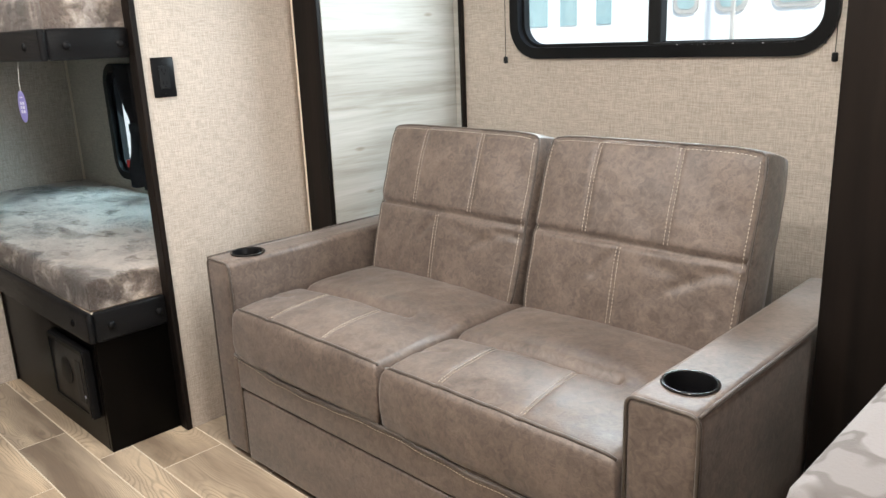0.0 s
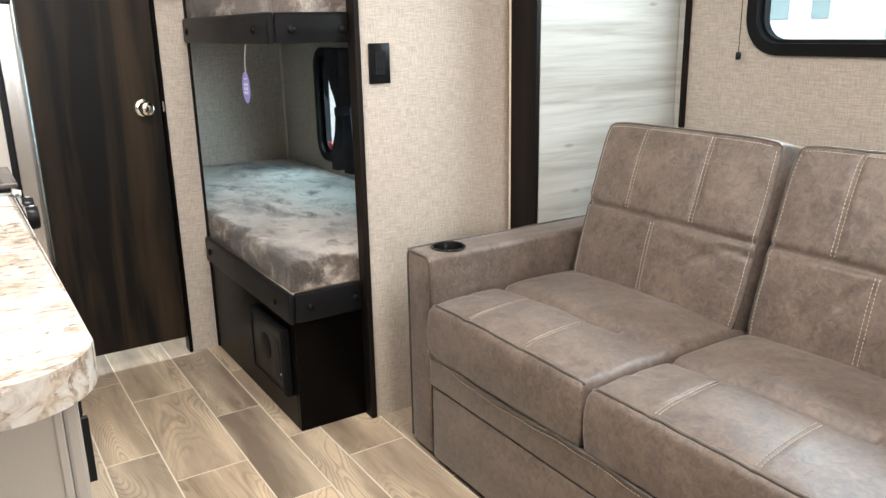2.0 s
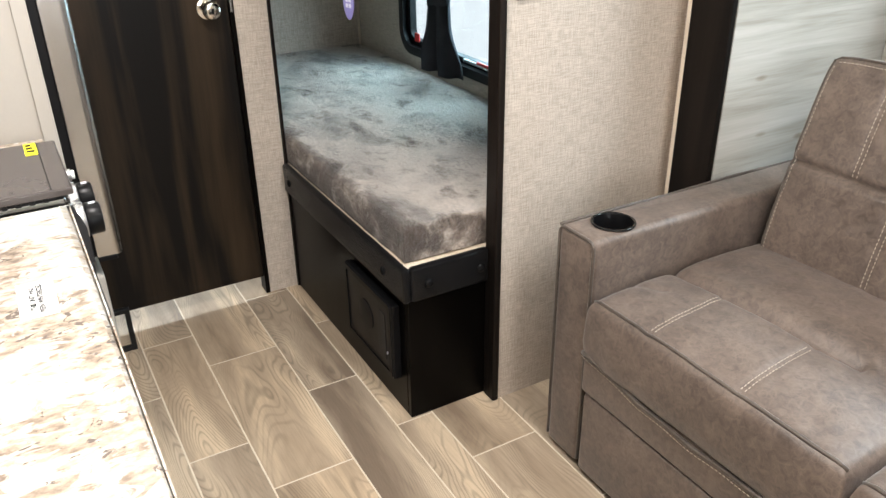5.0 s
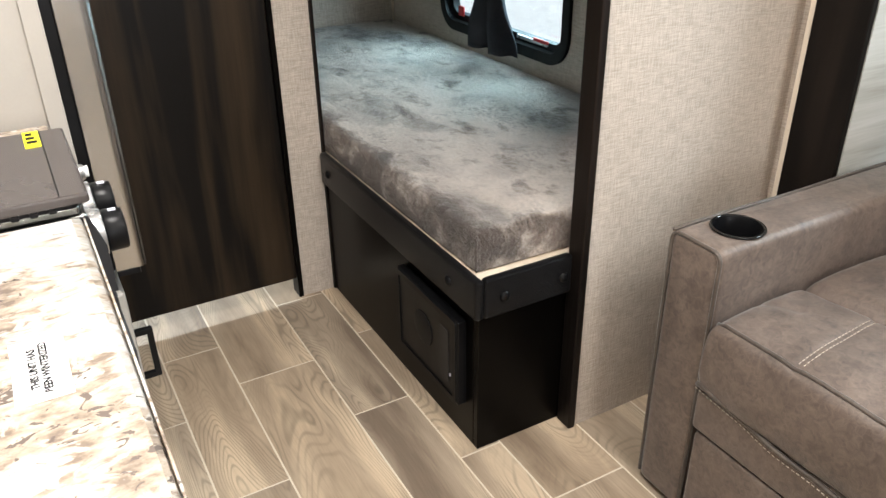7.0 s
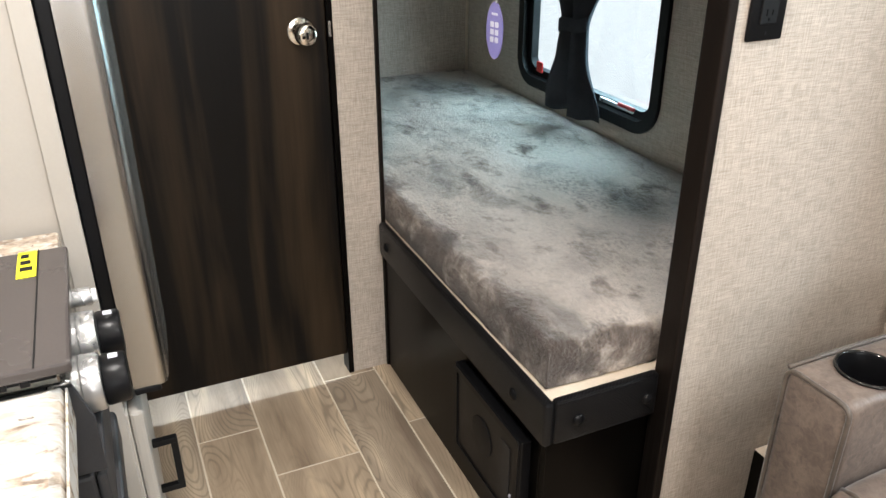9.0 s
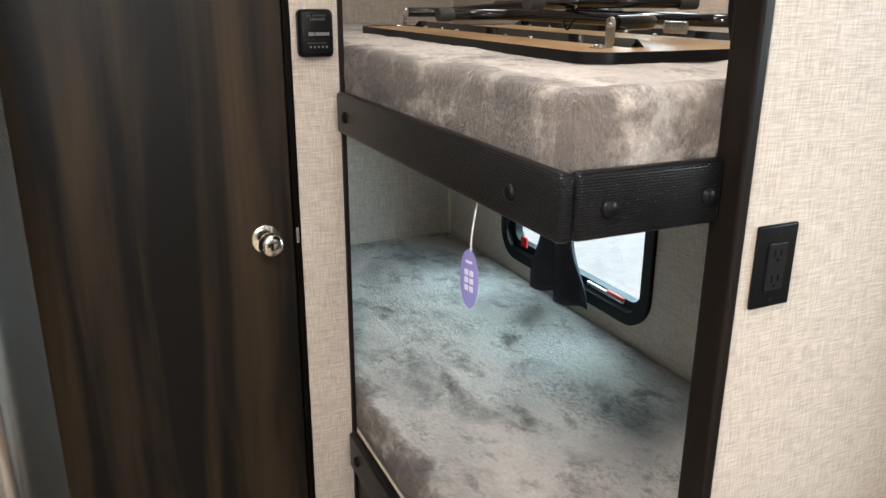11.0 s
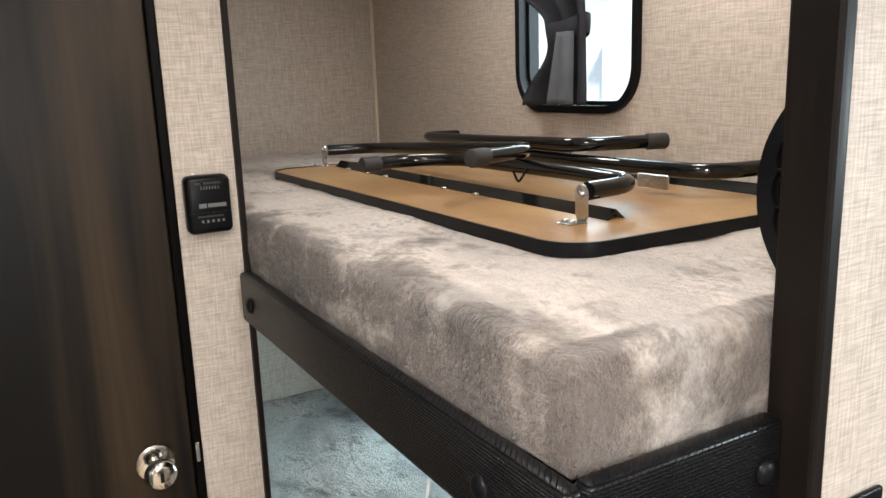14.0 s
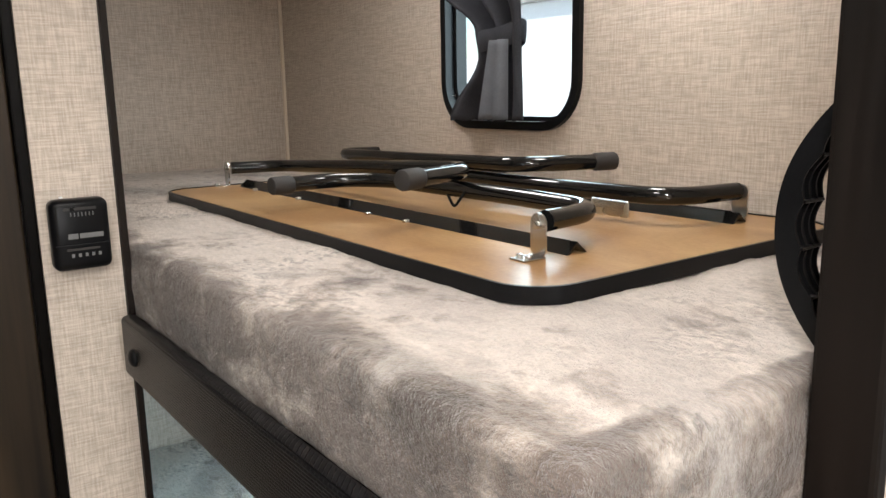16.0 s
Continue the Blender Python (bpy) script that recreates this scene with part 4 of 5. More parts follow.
top = thing("countertop", (-1.45, -0.2, 0.865), "cream marbled laminate kitchen worktop with a rounded end corner", "countertop")
part("slab", prism(counter_outline(-1.986, -0.952, -0.548, 0.101, 0.09), 0.866, 0.91, bevel=0.012), MARBLE, top, smooth=40)
part("front_edge", box((-1.985, 0.1012, 0.868), (-1.045, 0.1035, 0.904), 0.001), MARBLE, top)
strip = thing("countertop", (-2.27, -0.2, 0.865), "narrow marbled worktop strip between stove and fridge", "countertop")
part("slab", box((-2.328, -0.548, 0.866), (-2.222, 0.098, 0.91), 0.004), MARBLE, strip)

cab = thing("base_cabinet", (-1.45, -0.2, 0), "cream-white kitchen base cabinet with black bar handles", "cabinet", "kitchen base cabinets")
part("body", box((-1.98, -0.545, 0.08), (-1.000, 0.058, 0.865), 0.003), PAINT, cab)
part("end_post", box((-0.9995, 0.049, 0.08), (-0.9955, 0.058, 0.865), 0.002), PAINT, cab)
part("toe_kick", box((-1.955, -0.5, 0.0), (-1.02, 0.0, 0.08)), PANEL, cab)
for a, b, hx in ((-1.975, -1.499, -1.54), (-1.495, -1.003, -1.465)):
    do = part("door", box((a, 0.0585, 0.10), (b, 0.075, 0.858), 0.004), PAINT, cab)
    bar_handle((hx, 0.075, 0.622), 0.118, do, 0.05)


def stove():
    s = thing("stove", (-2.09, -0.2, 0), "gas range with slate-grey folding cover, silver and black knobs", "stove")
    part("body", box((-2.218, -0.54, 0.05), (-1.989, 0.085, 0.905), 0.003), MATTBLACK, s)
    part("top_frame", box((-2.22, -0.545, 0.906), (-1.9875, 0.100, 0.918), 0.003), STEEL, s)
    # black block stands in for the shade of the gap beneath the cover
    part("cover_support", box((-2.212, -0.49, 0.9185), (-1.9795, 0.098, 0.9247), 0.001), BLACK, s)
    cover = part("cover", box((-2.217, -0.50, 0.925), (-1.972, 0.112, 0.937), 0.003), SLATE, s, "slate-grey folding burner cover")
    part("fold_line", box((-2.216, 0.083, 0.9372), (-1.973, 0.0845, 0.9378)), MATTBLACK, cover)
    part("sticker", box((-2.214, 0.064, 0.9372), (-2.150, 0.0825, 0.9380)), YELLOW, cover, "yellow warning sticker")
    for k in range(3):
        part("sticker_print", box((-2.206 + 0.016 * k, 0.067, 0.9381), (-2.197 + 0.016 * k, 0.075 + 0.002 * k, 0.9385)), INK, cover)
    for k in range(6):
        part("burner_tip", box((-1.979, -0.02 + 0.018 * k, 0.9185), (-1.9745, -0.012 + 0.018 * k, 0.9248), 0.001), BLACK, s)
    part("control_panel", box((-2.218, 0.0855, 0.80), (-1.991, 0.106, 0.905), 0.004), STEEL, s)
    part("end_cap", prism([(0.092, 0.903), (0.107, 0.903), (0.119, 0.865), (0.119, 0.806), (0.092, 0.806)], -1.9905, -1.9845, Matrix(((0, 0, 1, 0), (1, 0, 0, 0), (0, 1, 0, 0), (0, 0, 0, 1))), 0.001), CASTBLACK, s, "black moulded end cap")
    for kx, kz, r in ((-2.090, 0.836, 0.031), (-2.172, 0.842, 0.031), (-2.214, 0.872, 0.011)):
        k = part("knob", cylinder((kx, 0.106, kz), (kx, 0.125, kz), r, 30, r * 0.96, bevel=0.002), SILVER, s, "silver knob skirt", smooth=35)
        if r > 0.02:
            part("grip", cylinder((kx, 0.1255, kz), (kx, 0.150, kz), r * 0.88, 30, r * 0.84, bevel=0.003), BLACK, k, "black knob grip", smooth=35)
            part("mark", box((kx - 0.004, 0.134, kz + r * 0.85), (kx + 0.004, 0.143, kz + r * 0.875)), PALEPRINT, k)
        else:
            part("tip", cylinder((kx, 0.1255, kz), (kx, 0.130, kz), r * 0.7, 20), PAPER, k)
    door = part("oven_door", box((-2.214, 0.0855, 0.25), (-1.9875, 0.107, 0.80), 0.004), CASTBLACK, s, "black oven door")
    part("handle", box((-2.20, 0.100, 0.676), (-1.984, 0.123, 0.722), 0.006, 3), CASTBLACK, door, "black oven-door handle")
    part("upper_rail", box((-2.20, 0.1075, 0.724), (-1.986, 0.117, 0.80), 0.003), CASTBLACK, door)
    for k in range(22):
        part("vent_rib", box((-2.20, 0.1068, 0.660 - 0.0125 * k), (-1.9865, 0.1125, 0.6665 - 0.0125 * k), 0.0012, 1), CASTBLACK, door)
    part("drawer", box((-2.214, 0.0855, 0.06), (-1.991, 0.104, 0.24), 0.004), MATTBLACK, s)
    part("screw", cylinder((-1.9875, 0.104, 0.735), (-1.985, 0.104, 0.735), 0.003, 12), ZINC, s)


stove()

frc = thing("fridge_cabinet", (-2.62, -0.2, 0), "cream-white tall cabinet holding the fridge, with a black bar handle", "cabinet")
part("side_panel", box((-2.352, -0.548, 0.0), (-2.332, 0.124, 1.99), 0.002), PAINT, frc)
part("side_panel", box((-2.90, -0.548, 0.0), (-2.88, 0.130, 1.99), 0.002), PAINT, frc)
part("top_box", box((-2.879, -0.54, 1.80), (-2.353, 0.128, 1.99), 0.002), PAINT, frc)
part("edge_strip", box((-2.3315, 0.100, 0.0), (-2.327, 0.125, 1.99), 0.0015), PAINT, frc)
part("plinth", box((-2.879, -0.54, 0.0), (-2.353, 0.10, 0.09), 0.002), PANEL, frc)
part("lower_box", box((-2.879, -0.54, 0.09), (-2.353, 0.128, 0.60), 0.002), PAINT, frc)
dr = part("drawer_front", box((-2.879, 0.1285, 0.10), (-2.356, 0.148, 0.60), 0.006), PAINT, frc)
bar_handle((-2.49, 0.148, 0.441), 0.112, dr)

fr = thing("fridge", (-2.62, -0.1, 0.62), "stainless-steel fridge with a bowed door and black gasket", "fridge")
part("box", box((-2.872, -0.50, 0.635), (-2.358, 0.125, 1.79), 0.003), MATTBLACK, fr)
part("gasket", box((-2.868, 0.1255, 0.645), (-2.352, 0.1425, 1.785), 0.002), BLACK, fr, "black door gasket")
pts = [(-2.872, 0.143), (-2.346, 0.143)] + [(-2.346 - 0.006 * (1 - math.cos(radians(9 * k))), 0.176 + 0.012 * math.sin(radians(9 * k))) for k in range(0, 11)]
pts += [(-2.36 - 0.498 * k / 10, 0.189 + 0.018 * math.sin(math.pi * (k + 0.6) / 11.2)) for k in range(0, 11)] + [(-2.868, 0.184), (-2.872, 0.176)]
part("door", prism(pts, 0.645, 1.785, bevel=0.002), STEEL, fr, "brushed stainless door", smooth=30)
part("base_strip", box((-2.872, 0.1435, 0.634), (-2.346, 0.180, 0.6445), 0.002), BLACK, fr)
latch = part("latch", box((-2.3455, 0.148, 1.30), (-2.338, 0.183, 1.41), 0.004), BLACK, fr, "black recessed door latch")
part("latch_lever", box((-2.3378, 0.155, 1.315), (-2.3345, 0.176, 1.385), 0.002), MATTBLACK, latch)

note = thing("paper_label", (-1.70, 0.03, 0.911), "white paper label with two printed lines on the worktop", "label")
part("sheet", box((-1.745, 0.016, 0.9102), (-1.655, 0.056, 0.9106)), PAPER, note)


def lettering(words, at, size, parent, turn, material):
    data = bpy.data.curves.new("lettering", "FONT")
    data.body, data.size, data.extrude, data.offset = words, size, 0.0001, 0.0003
    data.align_x = "LEFT"
    data.materials.append(material)
    ob = new("lettering", data)
    ob.matrix_world = pose(*at, 0, 0, turn)
    ob.parent = parent
    ob.matrix_parent_inverse = Matrix.Translation(-parent.location)
    return ob


lettering("BEEN WINTERIZED", (-1.664, 0.0425, 0.9108), 0.0085, note, 180, INK)
lettering("THIS UNIT HAS", (-1.672, 0.0338, 0.9108), 0.0085, note, 180, INK)


# ---- wall fittings ----
def outlet():
    t = thing("power_outlet", (-2.2465, 1.108, 1.130), "black duplex power outlet on the linen wall", "outlet")
    p = part("cover_plate", box((-2.2465, 1.073, 1.072), (-2.240, 1.143, 1.188), 0.003, 3), BLACK, t, smooth=50)
    part("insert", box((-2.2405, 1.0915, 1.0965), (-2.2372, 1.1245, 1.1635), 0.002), MATTBLACK, t)
    for z in (1.114, 1.150):
        part("slot", box((-2.2374, 1.101, z - 0.005), (-2.2368, 1.1032, z + 0.005)), SLOT, p)
        part("slot", box((-2.2374, 1.112, z - 0.004), (-2.2368, 1.1142, z + 0.004)), SLOT, p)
        part("slot", cylinder((-2.2374, 1.108, z - 0.010), (-2.2368, 1.108, z - 0.010), 0.0022, 10), SLOT, p)
    for z in (1.083, 1.177):
        part("screw", cylinder((-2.2402, 1.108, z), (-2.2392, 1.108, z), 0.0028, 12), MATTBLACK, p)


outlet()


def thermostat(dy=-0.0315, dz=-0.008):
    t = thing("thermostat", (-3.149, 0.778 + dy, 1.40 + dz), "black slider thermostat with pale printed scales", "thermostat")
    c = part("case", box((-3.1495, 0.741 + dy, 1.356 + dz), (-3.118, 0.813 + dy, 1.450 + dz), 0.010, 4), BLACK, t, smooth=50)
    part("seam", box((-3.1182, 0.744 + dy, 1.3895 + dz), (-3.1172, 0.810 + dy, 1.3910 + dz)), MATTBLACK, c)
    part("slot", box((-3.1182, 0.757 + dy, 1.436 + dz), (-3.1172, 0.797 + dy, 1.4395 + dz)), RUBBER, c)
    part("slider", box((-3.1182, 0.765 + dy, 1.4345 + dz), (-3.1155, 0.770 + dy, 1.441 + dz), 0.001), BLACK, c)
    for k in range(7):
        part("scale_mark", box((-3.118, 0.765 + 0.0045 * k + dy, 1.428 + dz), (-3.1174, 0.7662 + 0.0045 * k + dy, 1.433 + dz)), GREYPRINT, c)
    part("badge", box((-3.118, 0.760 + dy, 1.3985 + dz), (-3.1174, 0.772 + dy, 1.4055 + dz)), GREYPRINT, c)
    part("badge", box((-3.118, 0.774 + dy, 1.3990 + dz), (-3.1174, 0.803 + dy, 1.4052 + dz)), GREYPRINT, c)
    part("slot", box((-3.1182, 0.757 + dy, 1.383 + dz), (-3.1172, 0.797 + dy, 1.386 + dz)), RUBBER, c)
    for k in range(5):
        part("scale_mark", box((-3.118, 0.762 + 0.0082 * k + dy, 1.3745 + dz), (-3.1174, 0.7655 + 0.0082 * k + dy, 1.379 + dz)), GREYPRINT, c)
    part("indicator", box((-3.147, 0.758 + dy, 1.450 + dz), (-3.142, 0.763 + dy, 1.4525 + dz), 0.001), PAPER, c)


thermostat()


def grab_handle():
    """A bowed moulded handle with finger grips on the bunk side of the partition's end."""
    t = thing("grab_handle", (-2.289, 1.098, 1.474), "black moulded plastic grab handle with finger grips on the partition", "handle")
    zc, half, bow = 1.466, 0.114, 0.064
    n = 60

    def outer(s):
        return (-2.289 - bow * (1 - abs(s) ** 2.2), zc + half * s)

    def inner(s):
        grip = 0.005 * (1 - abs(math.sin(2.5 * math.pi * (s * 1.1 + 1)))) * (abs(s) < 0.74)
        return (-2.289 - max(0.001, (bow - 0.013) * (1 - abs(s) ** 2.4) - grip), zc + (half - 0.016) * s)

    own = bmesh.new()
    rows = []
    for i in range(n + 1):
        s = -1 + 2 * i / n
        (ax, az), (bx, bz) = outer(s), inner(s)
        rows.append([own.verts.new(p) for p in ((ax, 1.084, az), (ax, 1.112, az), (bx, 1.112, bz), (bx, 1.084, bz))])
    for a, b in zip(rows, rows[1:]):
        for k in range(4):
            own.faces.new((a[k], a[(k + 1) % 4], b[(k + 1) % 4], b[k]))
    own.faces.new(rows[0])
    own.faces.new(rows[-1][::-1])
    bmesh.ops.recalc_face_normals(own, faces=own.faces[:])
    bow_part = part("bow", own, BLACK, t, smooth=40)
    for y in (1.084, 1.093, 1.103, 1.112):
        ridge = bmesh.new()
        prev = None
        for i in range(49):
            s = -0.94 + 1.88 * i / 48
            bx, bz = inner(s)
            cur = [ridge.verts.new(p) for p in ((bx - 0.002, y - 0.0008, bz), (bx + 0.0035, y - 0.0008, bz), (bx + 0.0035, y + 0.0008, bz), (bx - 0.002, y + 0.0008, bz))]
            if prev:
                for k in range(4):
                    ridge.faces.new((prev[k], prev[(k + 1) % 4], cur[(k + 1) % 4], cur[k]))
            prev = cur
        bmesh.ops.recalc_face_normals(ridge, faces=ridge.faces[:])
        part("ridge", ridge, BLACK, bow_part, smooth=30)
    for k in range(4):
        bx, bz = inner((0.4 * (k + 1) - 1) / 1.1)
        part("grip_rib", box((bx - 0.002, 1.084, bz - 0.0012), (bx + 0.0045, 1.112, bz + 0.0012), 0.0006, 1), BLACK, bow_part)
    for s in (-1, 1):
        part("foot", box((-2.2965, 1.0855, zc + s * (half - 0.006) - 0.016), (-2.2845, 1.1105, zc + s * (half - 0.006) + 0.016), 0.003), BLACK, t)


grab_handle()


# ---- curtains ----
def curtain(label, rows, y, folds, seed, tie):
    """A gathered curtain: rows of (height, left, right), tied where it is narrowest."""
    t = thing("curtain", (0.5 * (rows[-1][1] + rows[-1][2]), y, rows[-1][0]), label, "curtain", "bunk curtains")
    bm = bmesh.new()
    n = 72
    steps = []
    for (z0, a0, b0), (z1, a1, b1) in zip(rows, rows[1:]):
        for k in range(10):
            s = k / 10
            e = s * s * (3 - 2 * s)
            steps.append((z0 + s * (z1 - z0), a0 + e * (a1 - a0), b0 + e * (b1 - b0)))
    steps.append(rows[-1])
    grid = []
    for z, a, b in steps:
        w = b - a
        line = []
        for i in range(n + 1):
            u = i / n
            ph = 2 * math.pi * folds * u + seed + 1.4 * noise.noise(Vector((u * 3, z * 4, seed)))
            depth = min(0.028, 0.11 * w) * math.sin(ph) + 0.008 * noise.noise(Vector((u * 9, z * 9, seed)))
            line.append(bm.verts.new((a + w * (u + 0.018 * math.cos(ph)), y + depth, z + 0.002 * math.sin(3 * ph) * (z == rows[-1][0]))))
        grid.append(line)
    for p, q in zip(grid, grid[1:]):
        for i in range(n):
            bm.faces.new((p[i], p[i + 1], q[i + 1], q[i]))
    ob = part("cloth", bm, CURTAIN, t, smooth=180)
    mod = ob.modifiers.new("thickness", "SOLIDIFY")
    mod.thickness = 0.0016
    z, a, b = tie
    band = bmesh.new()
    rings = []
    for dz, grow in ((-0.021, 0.001), (-0.019, 0.004), (0.0, 0.005), (0.019, 0.004), (0.021, 0.001)):
        row = []
        for k in range(40):
            ang = 2 * math.pi * k / 40
            dent = 0.004 * noise.noise(Vector((2.2 * math.cos(ang), 2.2 * math.sin(ang), seed + 9 * dz)))
            row.append(band.verts.new((0.5 * (a + b) + (0.5 * (b - a) - 0.012 + grow + dent) * math.cos(ang), y + (0.021 + grow + dent) * math.sin(ang), z + dz + 0.010 * math.cos(ang) + 0.003 * math.sin(3 * ang + seed))))
        rings.append(row)
    for p, q in zip(rings, rings[1:]):
        for k in range(40):
            band.faces.new((p[k], p[(k + 1) % 40], q[(k + 1) % 40], q[k]))
    part("tie_band", band, CURTAIN, t, smooth=180)
    return t


curtain("dark grey curtain tied in the middle at the lower bunk window", [(1.15, -3.62, -3.24), (1.03, -3.56, -3.28), (0.875, -3.49, -3.335), (0.80, -3.50, -3.33), (0.60, -3.585, -3.255)], 1.535, 2.4, 0.6, (0.875, -3.495, -3.33))
drape = curtain("dark grey curtain tied back at the upper bunk window", [(1.95, -3.50, -3.15), (1.80, -3.43, -3.15), (1.69, -3.295, -3.15), (1.64, -3.285, -3.15), (1.515, -3.372, -3.128)], 1.556, 2.5, 2.2, (1.672, -3.29, -3.148))
# the turned hem that shows below the tie
hem = bmesh.new()
prev = None
for k in range(13):
    s = k / 12
    z = 1.668 - 0.150 * s
    xm = -3.200 - 0.006 * s
    half = 0.024 + 0.016 * s
    cur = [hem.verts.new((xm + dx, 1.526 - 0.010 * s + dy, z)) for dx, dy in ((-half, 0.008), (-0.62 * half, -0.003 - 0.006 * s), (-0.2 * half, 0.003), (0.15 * half, 0.004 + 0.004 * s), (0.55 * half, -0.006 - 0.007 * s), (half, 0.010))]
    if prev:
        for i in range(5):
            hem.faces.new((prev[i], prev[i + 1], cur[i + 1], cur[i]))
    prev = cur
hem_ob = part("hem", hem, HEM, drape, "lighter turned hem", smooth=180)
hem_ob.modifiers.new("thickness", "SOLIDIFY").thickness = 0.002


# ---- hang tag ----
tag = thing("hang_tag", (-2.51, 0.797, 1.19), "lilac oval tag on a white strap under the upper bunk", "tag")
strap = [(-2.503, 0.799, 1.195), (-2.508, 0.796, 1.165), (-2.516, 0.796, 1.135), (-2.521, 0.797, 1.108)]
own = bmesh.new()
prev = None
for px, py, pz in strap:
    cur = [own.verts.new((px + dx, py + dy, pz)) for dx, dy in ((-0.003, 0), (0, -0.0006), (0.003, 0), (0, 0.0006))]
    if prev:
        for k in range(4):
            own.faces.new((prev[k], prev[(k + 1) % 4], cur[(k + 1) % 4], cur[k]))
    prev = cur
bmesh.ops.recalc_face_normals(own, faces=own.faces[:])
part("strap", own, PAPER, tag)
tm = Matrix.Translation((-2.524, 0.797, 1.063)) @ Matrix.Rotation(radians(12), 4, "Z") @ Matrix.Rotation(radians(90), 4, "X")
card = part("card", prism([(0.0215 * math.cos(2 * math.pi * k / 36), 0.047 * math.sin(2 * math.pi * k / 36)) for k in range(36)], -0.0006, 0.0006, tm), LILAC, tag)
part("print", prism(rounded_rect(0.016, 0.004, 0.001, 2), 0.0007, 0.001, tm @ Matrix.Translation((0, 0.027, 0))), PALEPRINT, card)
for i in range(3):
    for k in range(2):
        part("print", prism(rounded_rect(0.009, 0.009, 0.001, 2), 0.0007, 0.001, tm @ Matrix.Translation((-0.006 + 0.012 * k, 0.010 - 0.0125 * i, 0))), PALEPRINT, card)


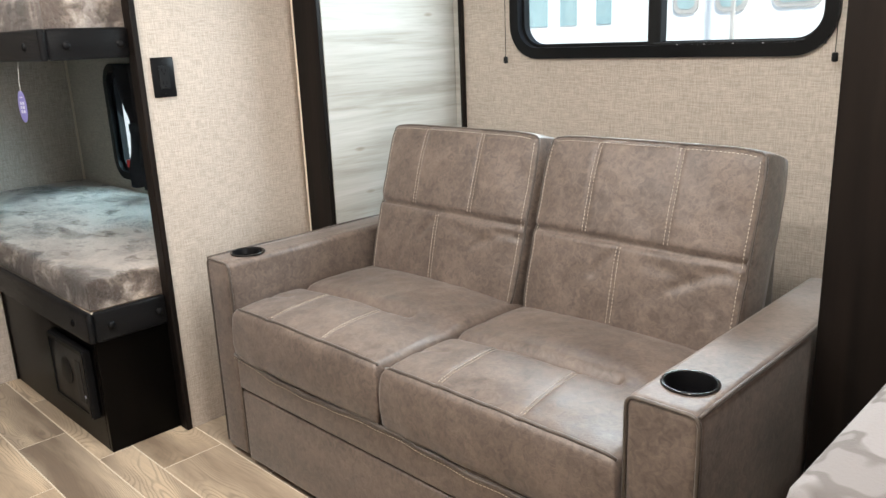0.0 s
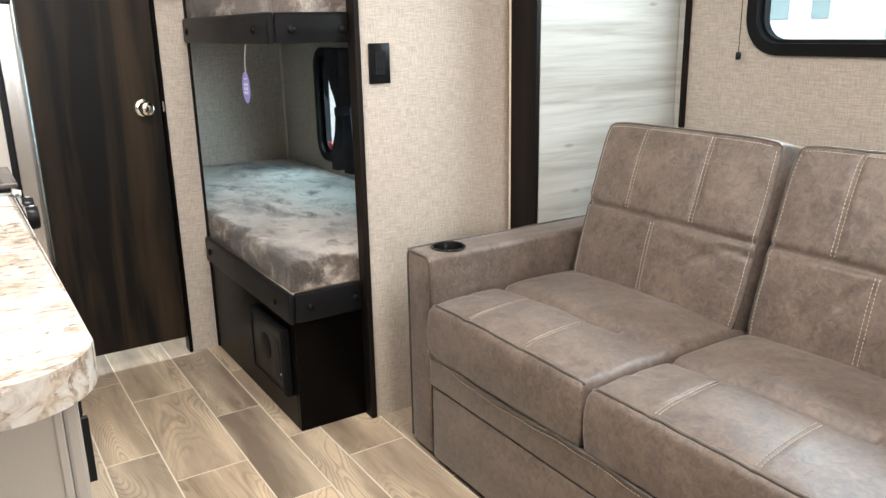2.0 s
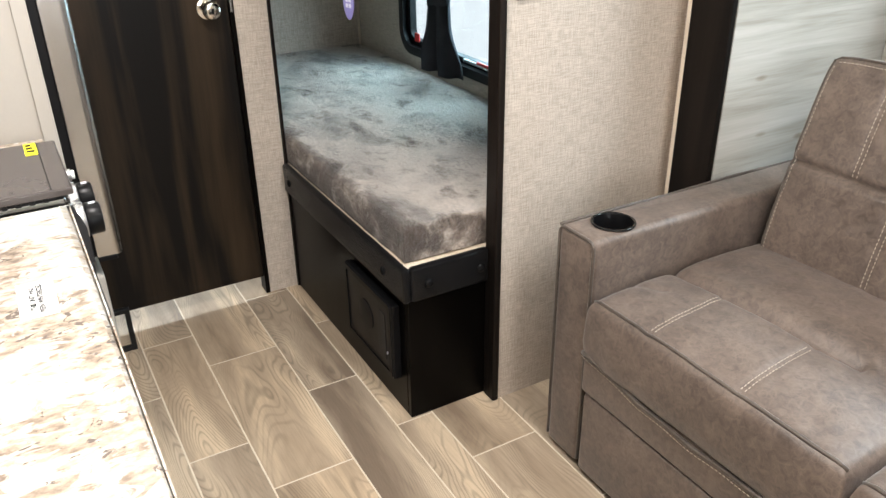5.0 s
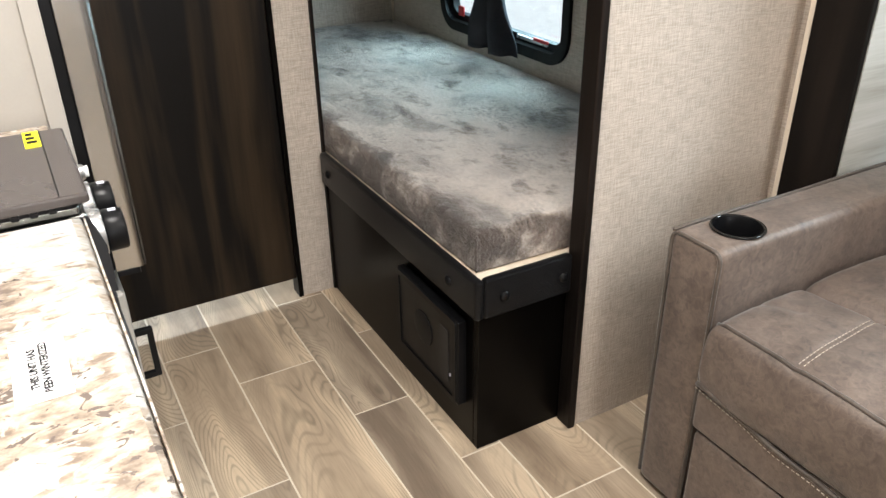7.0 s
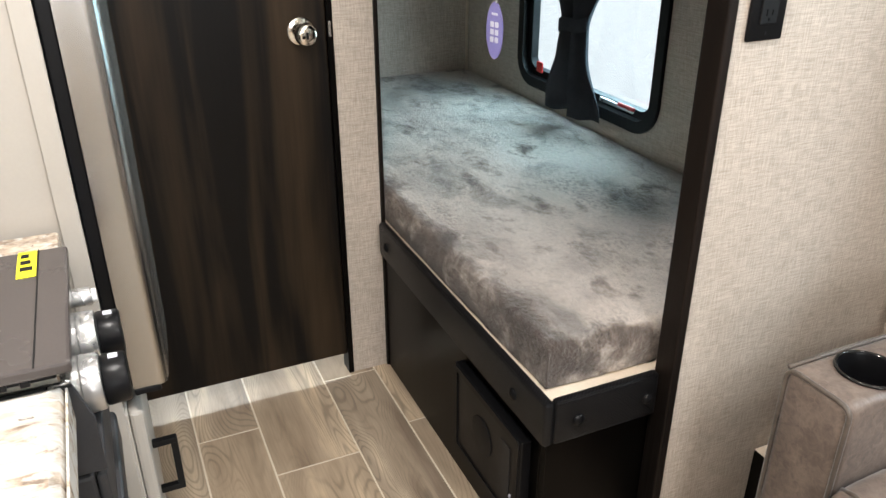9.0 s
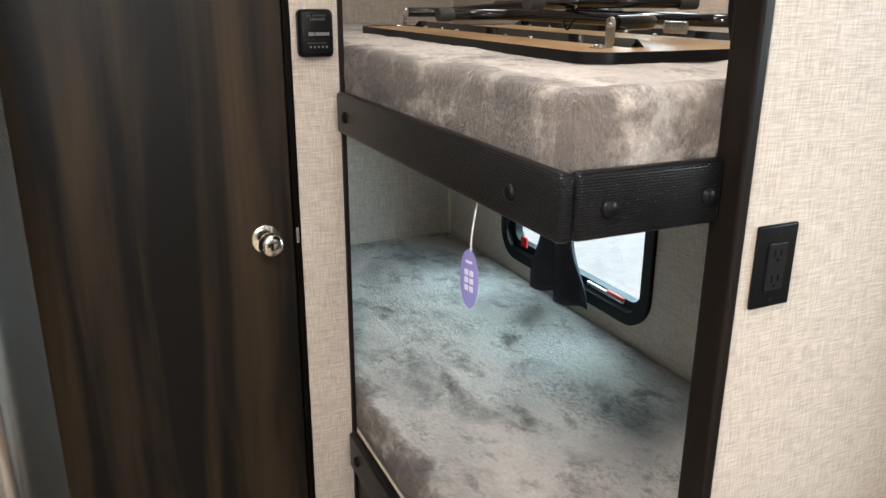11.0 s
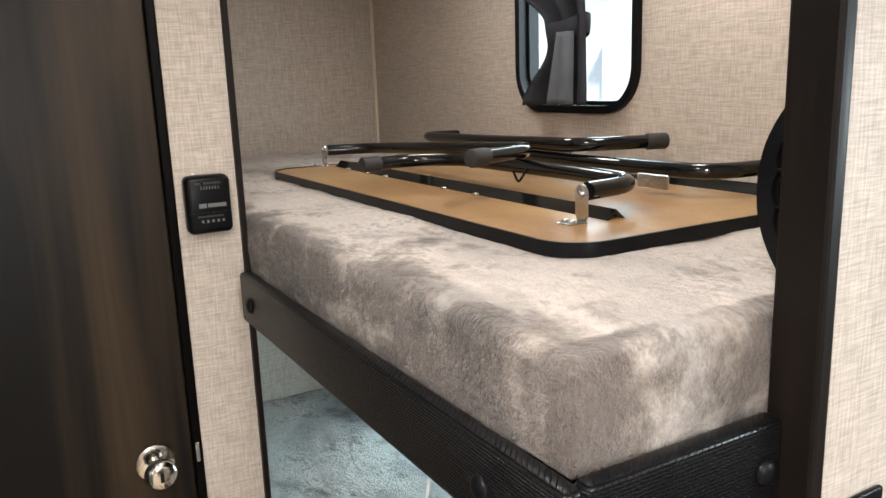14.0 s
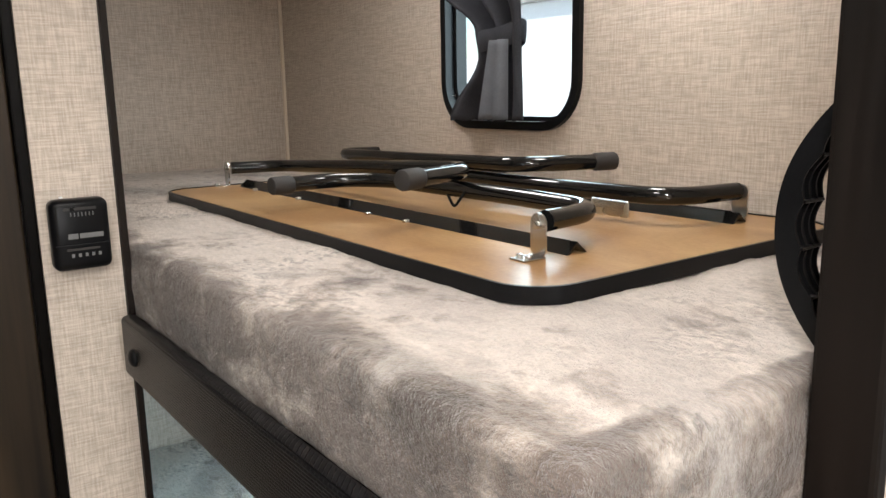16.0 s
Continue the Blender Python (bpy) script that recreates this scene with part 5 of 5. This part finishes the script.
# ---- folding table, upside down on the upper mattress ----
def folding_table():
    zt = 1.3675
    x0, x1, y0, y1 = -3.625, -2.532, 1.0, 1.565
    t = thing("folding_table", ((x0 + x1) / 2, 1.27, zt), "upturned folding table with tan hardboard underside and glossy black tube legs", "table")
    m = Matrix.Translation(((x0 + x1) / 2, (y0 + y1) / 2, zt))
    part("tabletop", prism(rounded_rect(x1 - x0 - 0.008, y1 - y0 - 0.008, 0.056, 8), 0.002, 0.0195, m), HARDBOARD, t, "tan hardboard underside")
    part("edge_band", ring_frame(rounded_rect(x1 - x0, y1 - y0, 0.06, 8), rounded_rect(x1 - x0 - 0.0085, y1 - y0 - 0.0085, 0.0557, 8), 0.003, 0.0212, m), BLACK, t, "black edge band", smooth=40)
    za = zt + 0.0195
    for ry in (1.165, 1.482):
        rail = [( -0.016, 0), (0.0, 0.014), (0.016, 0), (0.012, 0), (0.0, 0.009), (-0.012, 0)]
        mm = Matrix.Translation((-3.58, ry, za)) @ Matrix.Rotation(radians(90), 4, "Z") @ Matrix.Rotation(radians(90), 4, "X")
        r = part("rail", prism(rail, 0.0, 0.944, mm), GLOSSBLACK, t, "black folded steel rail")
        for sx in (-3.49, -3.385, -3.30, -3.06, -2.955):
            part("rivet", cylinder((sx, ry - 0.020, za), (sx, ry - 0.020, za + 0.004), 0.0055, 12, bevel=0.0015), ZINC, r, "bright rivet", smooth=50)

    def bracket(x, y, high=0.05):
        b = part("bracket", prism(rounded_rect(0.024, high, 0.011, 6), -0.0012, 0.0012, Matrix.Translation((x, y, za + high / 2)) @ Matrix.Rotation(radians(90), 4, "X")), ZINC, t, "zinc-plated hinge bracket")
        part("foot_plate", box((x - 0.014, y - 0.032, za), (x + 0.012, y, za + 0.0022), 0.0008), ZINC, b)
        part("bolt", cylinder((x, y - 0.001, za + high - 0.013), (x, y - 0.005, za + high - 0.013), 0.005, 12, bevel=0.001), ZINC, b, smooth=50)
        for k in (-0.008, 0.006):
            part("bolt", cylinder((x + k, y - 0.021, za + 0.002), (x + k, y - 0.021, za + 0.006), 0.0042, 10, bevel=0.001), ZINC, b, smooth=50)

    R = 0.0125
    zl = za + 0.040

    def leg(pts, r, tips):
        path = rounded_path(pts, r, 7)
        ob = part("leg", tube(path, R, 14), GLOSSBLACK, t, smooth=60)
        for a, b in tips:
            part("tip", cylinder(a, b, R + 0.0022, 18, bevel=0.003), RUBBER, ob, "black rubber foot", smooth=40)

    # the leg pair hinged at the near end, folded over, feet turned outwards
    leg([(-2.650, 1.128, zl), (-2.668, 1.236, zl), (-2.84, 1.246, zl), (-3.15, 1.236, zl), (-3.214, 1.165, zl), (-3.199, 1.052, zl)], 0.055,
        [((-3.2035, 1.088, zl), (-3.199, 1.049, zl))])
    leg([(-2.658, 1.506, zl), (-2.675, 1.390, zl), (-2.85, 1.364, zl), (-3.17, 1.364, zl), (-3.214, 1.44, zl), (-3.199, 1.545, zl)], 0.055,
        [((-3.2025, 1.512, zl), (-3.199, 1.55, zl))])
    # the pair hinged at the far end
    z2 = zl + 0.03
    leg([(-3.618, 1.148, zl - 0.004), (-3.592, 1.250, zl - 0.004), (-3.30, 1.254, zl + 0.012), (-2.935, 1.252, z2), (-2.885, 1.098, z2)], 0.055,
        [((-2.895, 1.130, z2), (-2.883, 1.092, z2))])
    leg([(-3.618, 1.510, zl + 0.010), (-3.590, 1.392, zl + 0.014), (-3.30, 1.376, zl + 0.020), (-2.935, 1.352, z2), (-2.884, 1.500, z2)], 0.055,
        [((-2.893, 1.468, z2), (-2.882, 1.507, z2))])
    for bx, by in ((-2.650, 1.118), (-2.656, 1.512), (-3.615, 1.138), (-3.615, 1.515)):
        bracket(bx, by)
    part("brace", box((-2.765, 1.325, zl - 0.024), (-2.70, 1.329, zl - 0.002), 0.002), ZINC, t, "zinc brace link")
    part("latch_wire", tube(rounded_path([(-2.98, 1.235, zl), (-2.955, 1.233, za + 0.012), (-2.925, 1.231, zl)], 0.01), 0.0022, 8), MATTBLACK, t, smooth=180)


folding_table()


# ---- dinette bench behind the sofa's arm, carpeted box, loose trim board ----
bench = thing("dinette_bench", (0.0, 1.05, 0), "dinette bench with cream and taupe patterned cushions", "bench")
part("base", box((-0.19, 0.62, 0.0), (0.30, 1.52, 0.36), 0.004), PANEL, bench)
part("back_board", box((-0.19, 0.62, 0.361), (-0.15, 1.52, 0.74), 0.004), PANEL, bench)
part("back_cushion", box((-0.215, 0.60, 0.45), (-0.07, 1.53, 0.845), 0.03, 4), PATTERN, bench, "cream fabric with taupe blotches", smooth=60)
part("seat_cushion", box((-0.068, 0.61, 0.361), (0.32, 1.53, 0.47), 0.03, 4), PATTERN, bench, "cream fabric with taupe blotches", smooth=60)
single("carpeted_box", box((-0.49, 1.25, 0.0), (-0.225, 1.528, 0.30), 0.008), CARPET, "brown carpeted wheel-well box beside the sofa", "box")
lt = thing("trim_board", (-2.22, 1.35, 0), "short dark wood trim board standing against the linen wall", "board")
part("board", box((-2.244, 1.288, 0.0), (-2.205, 1.42, 0.215), 0.002), PANEL, lt)
part("cut_end", box((-2.243, 1.289, 0.2152), (-2.206, 1.419, 0.2168)), TAN_EDGE, lt, "raw reddish cut end")

floor_planks()
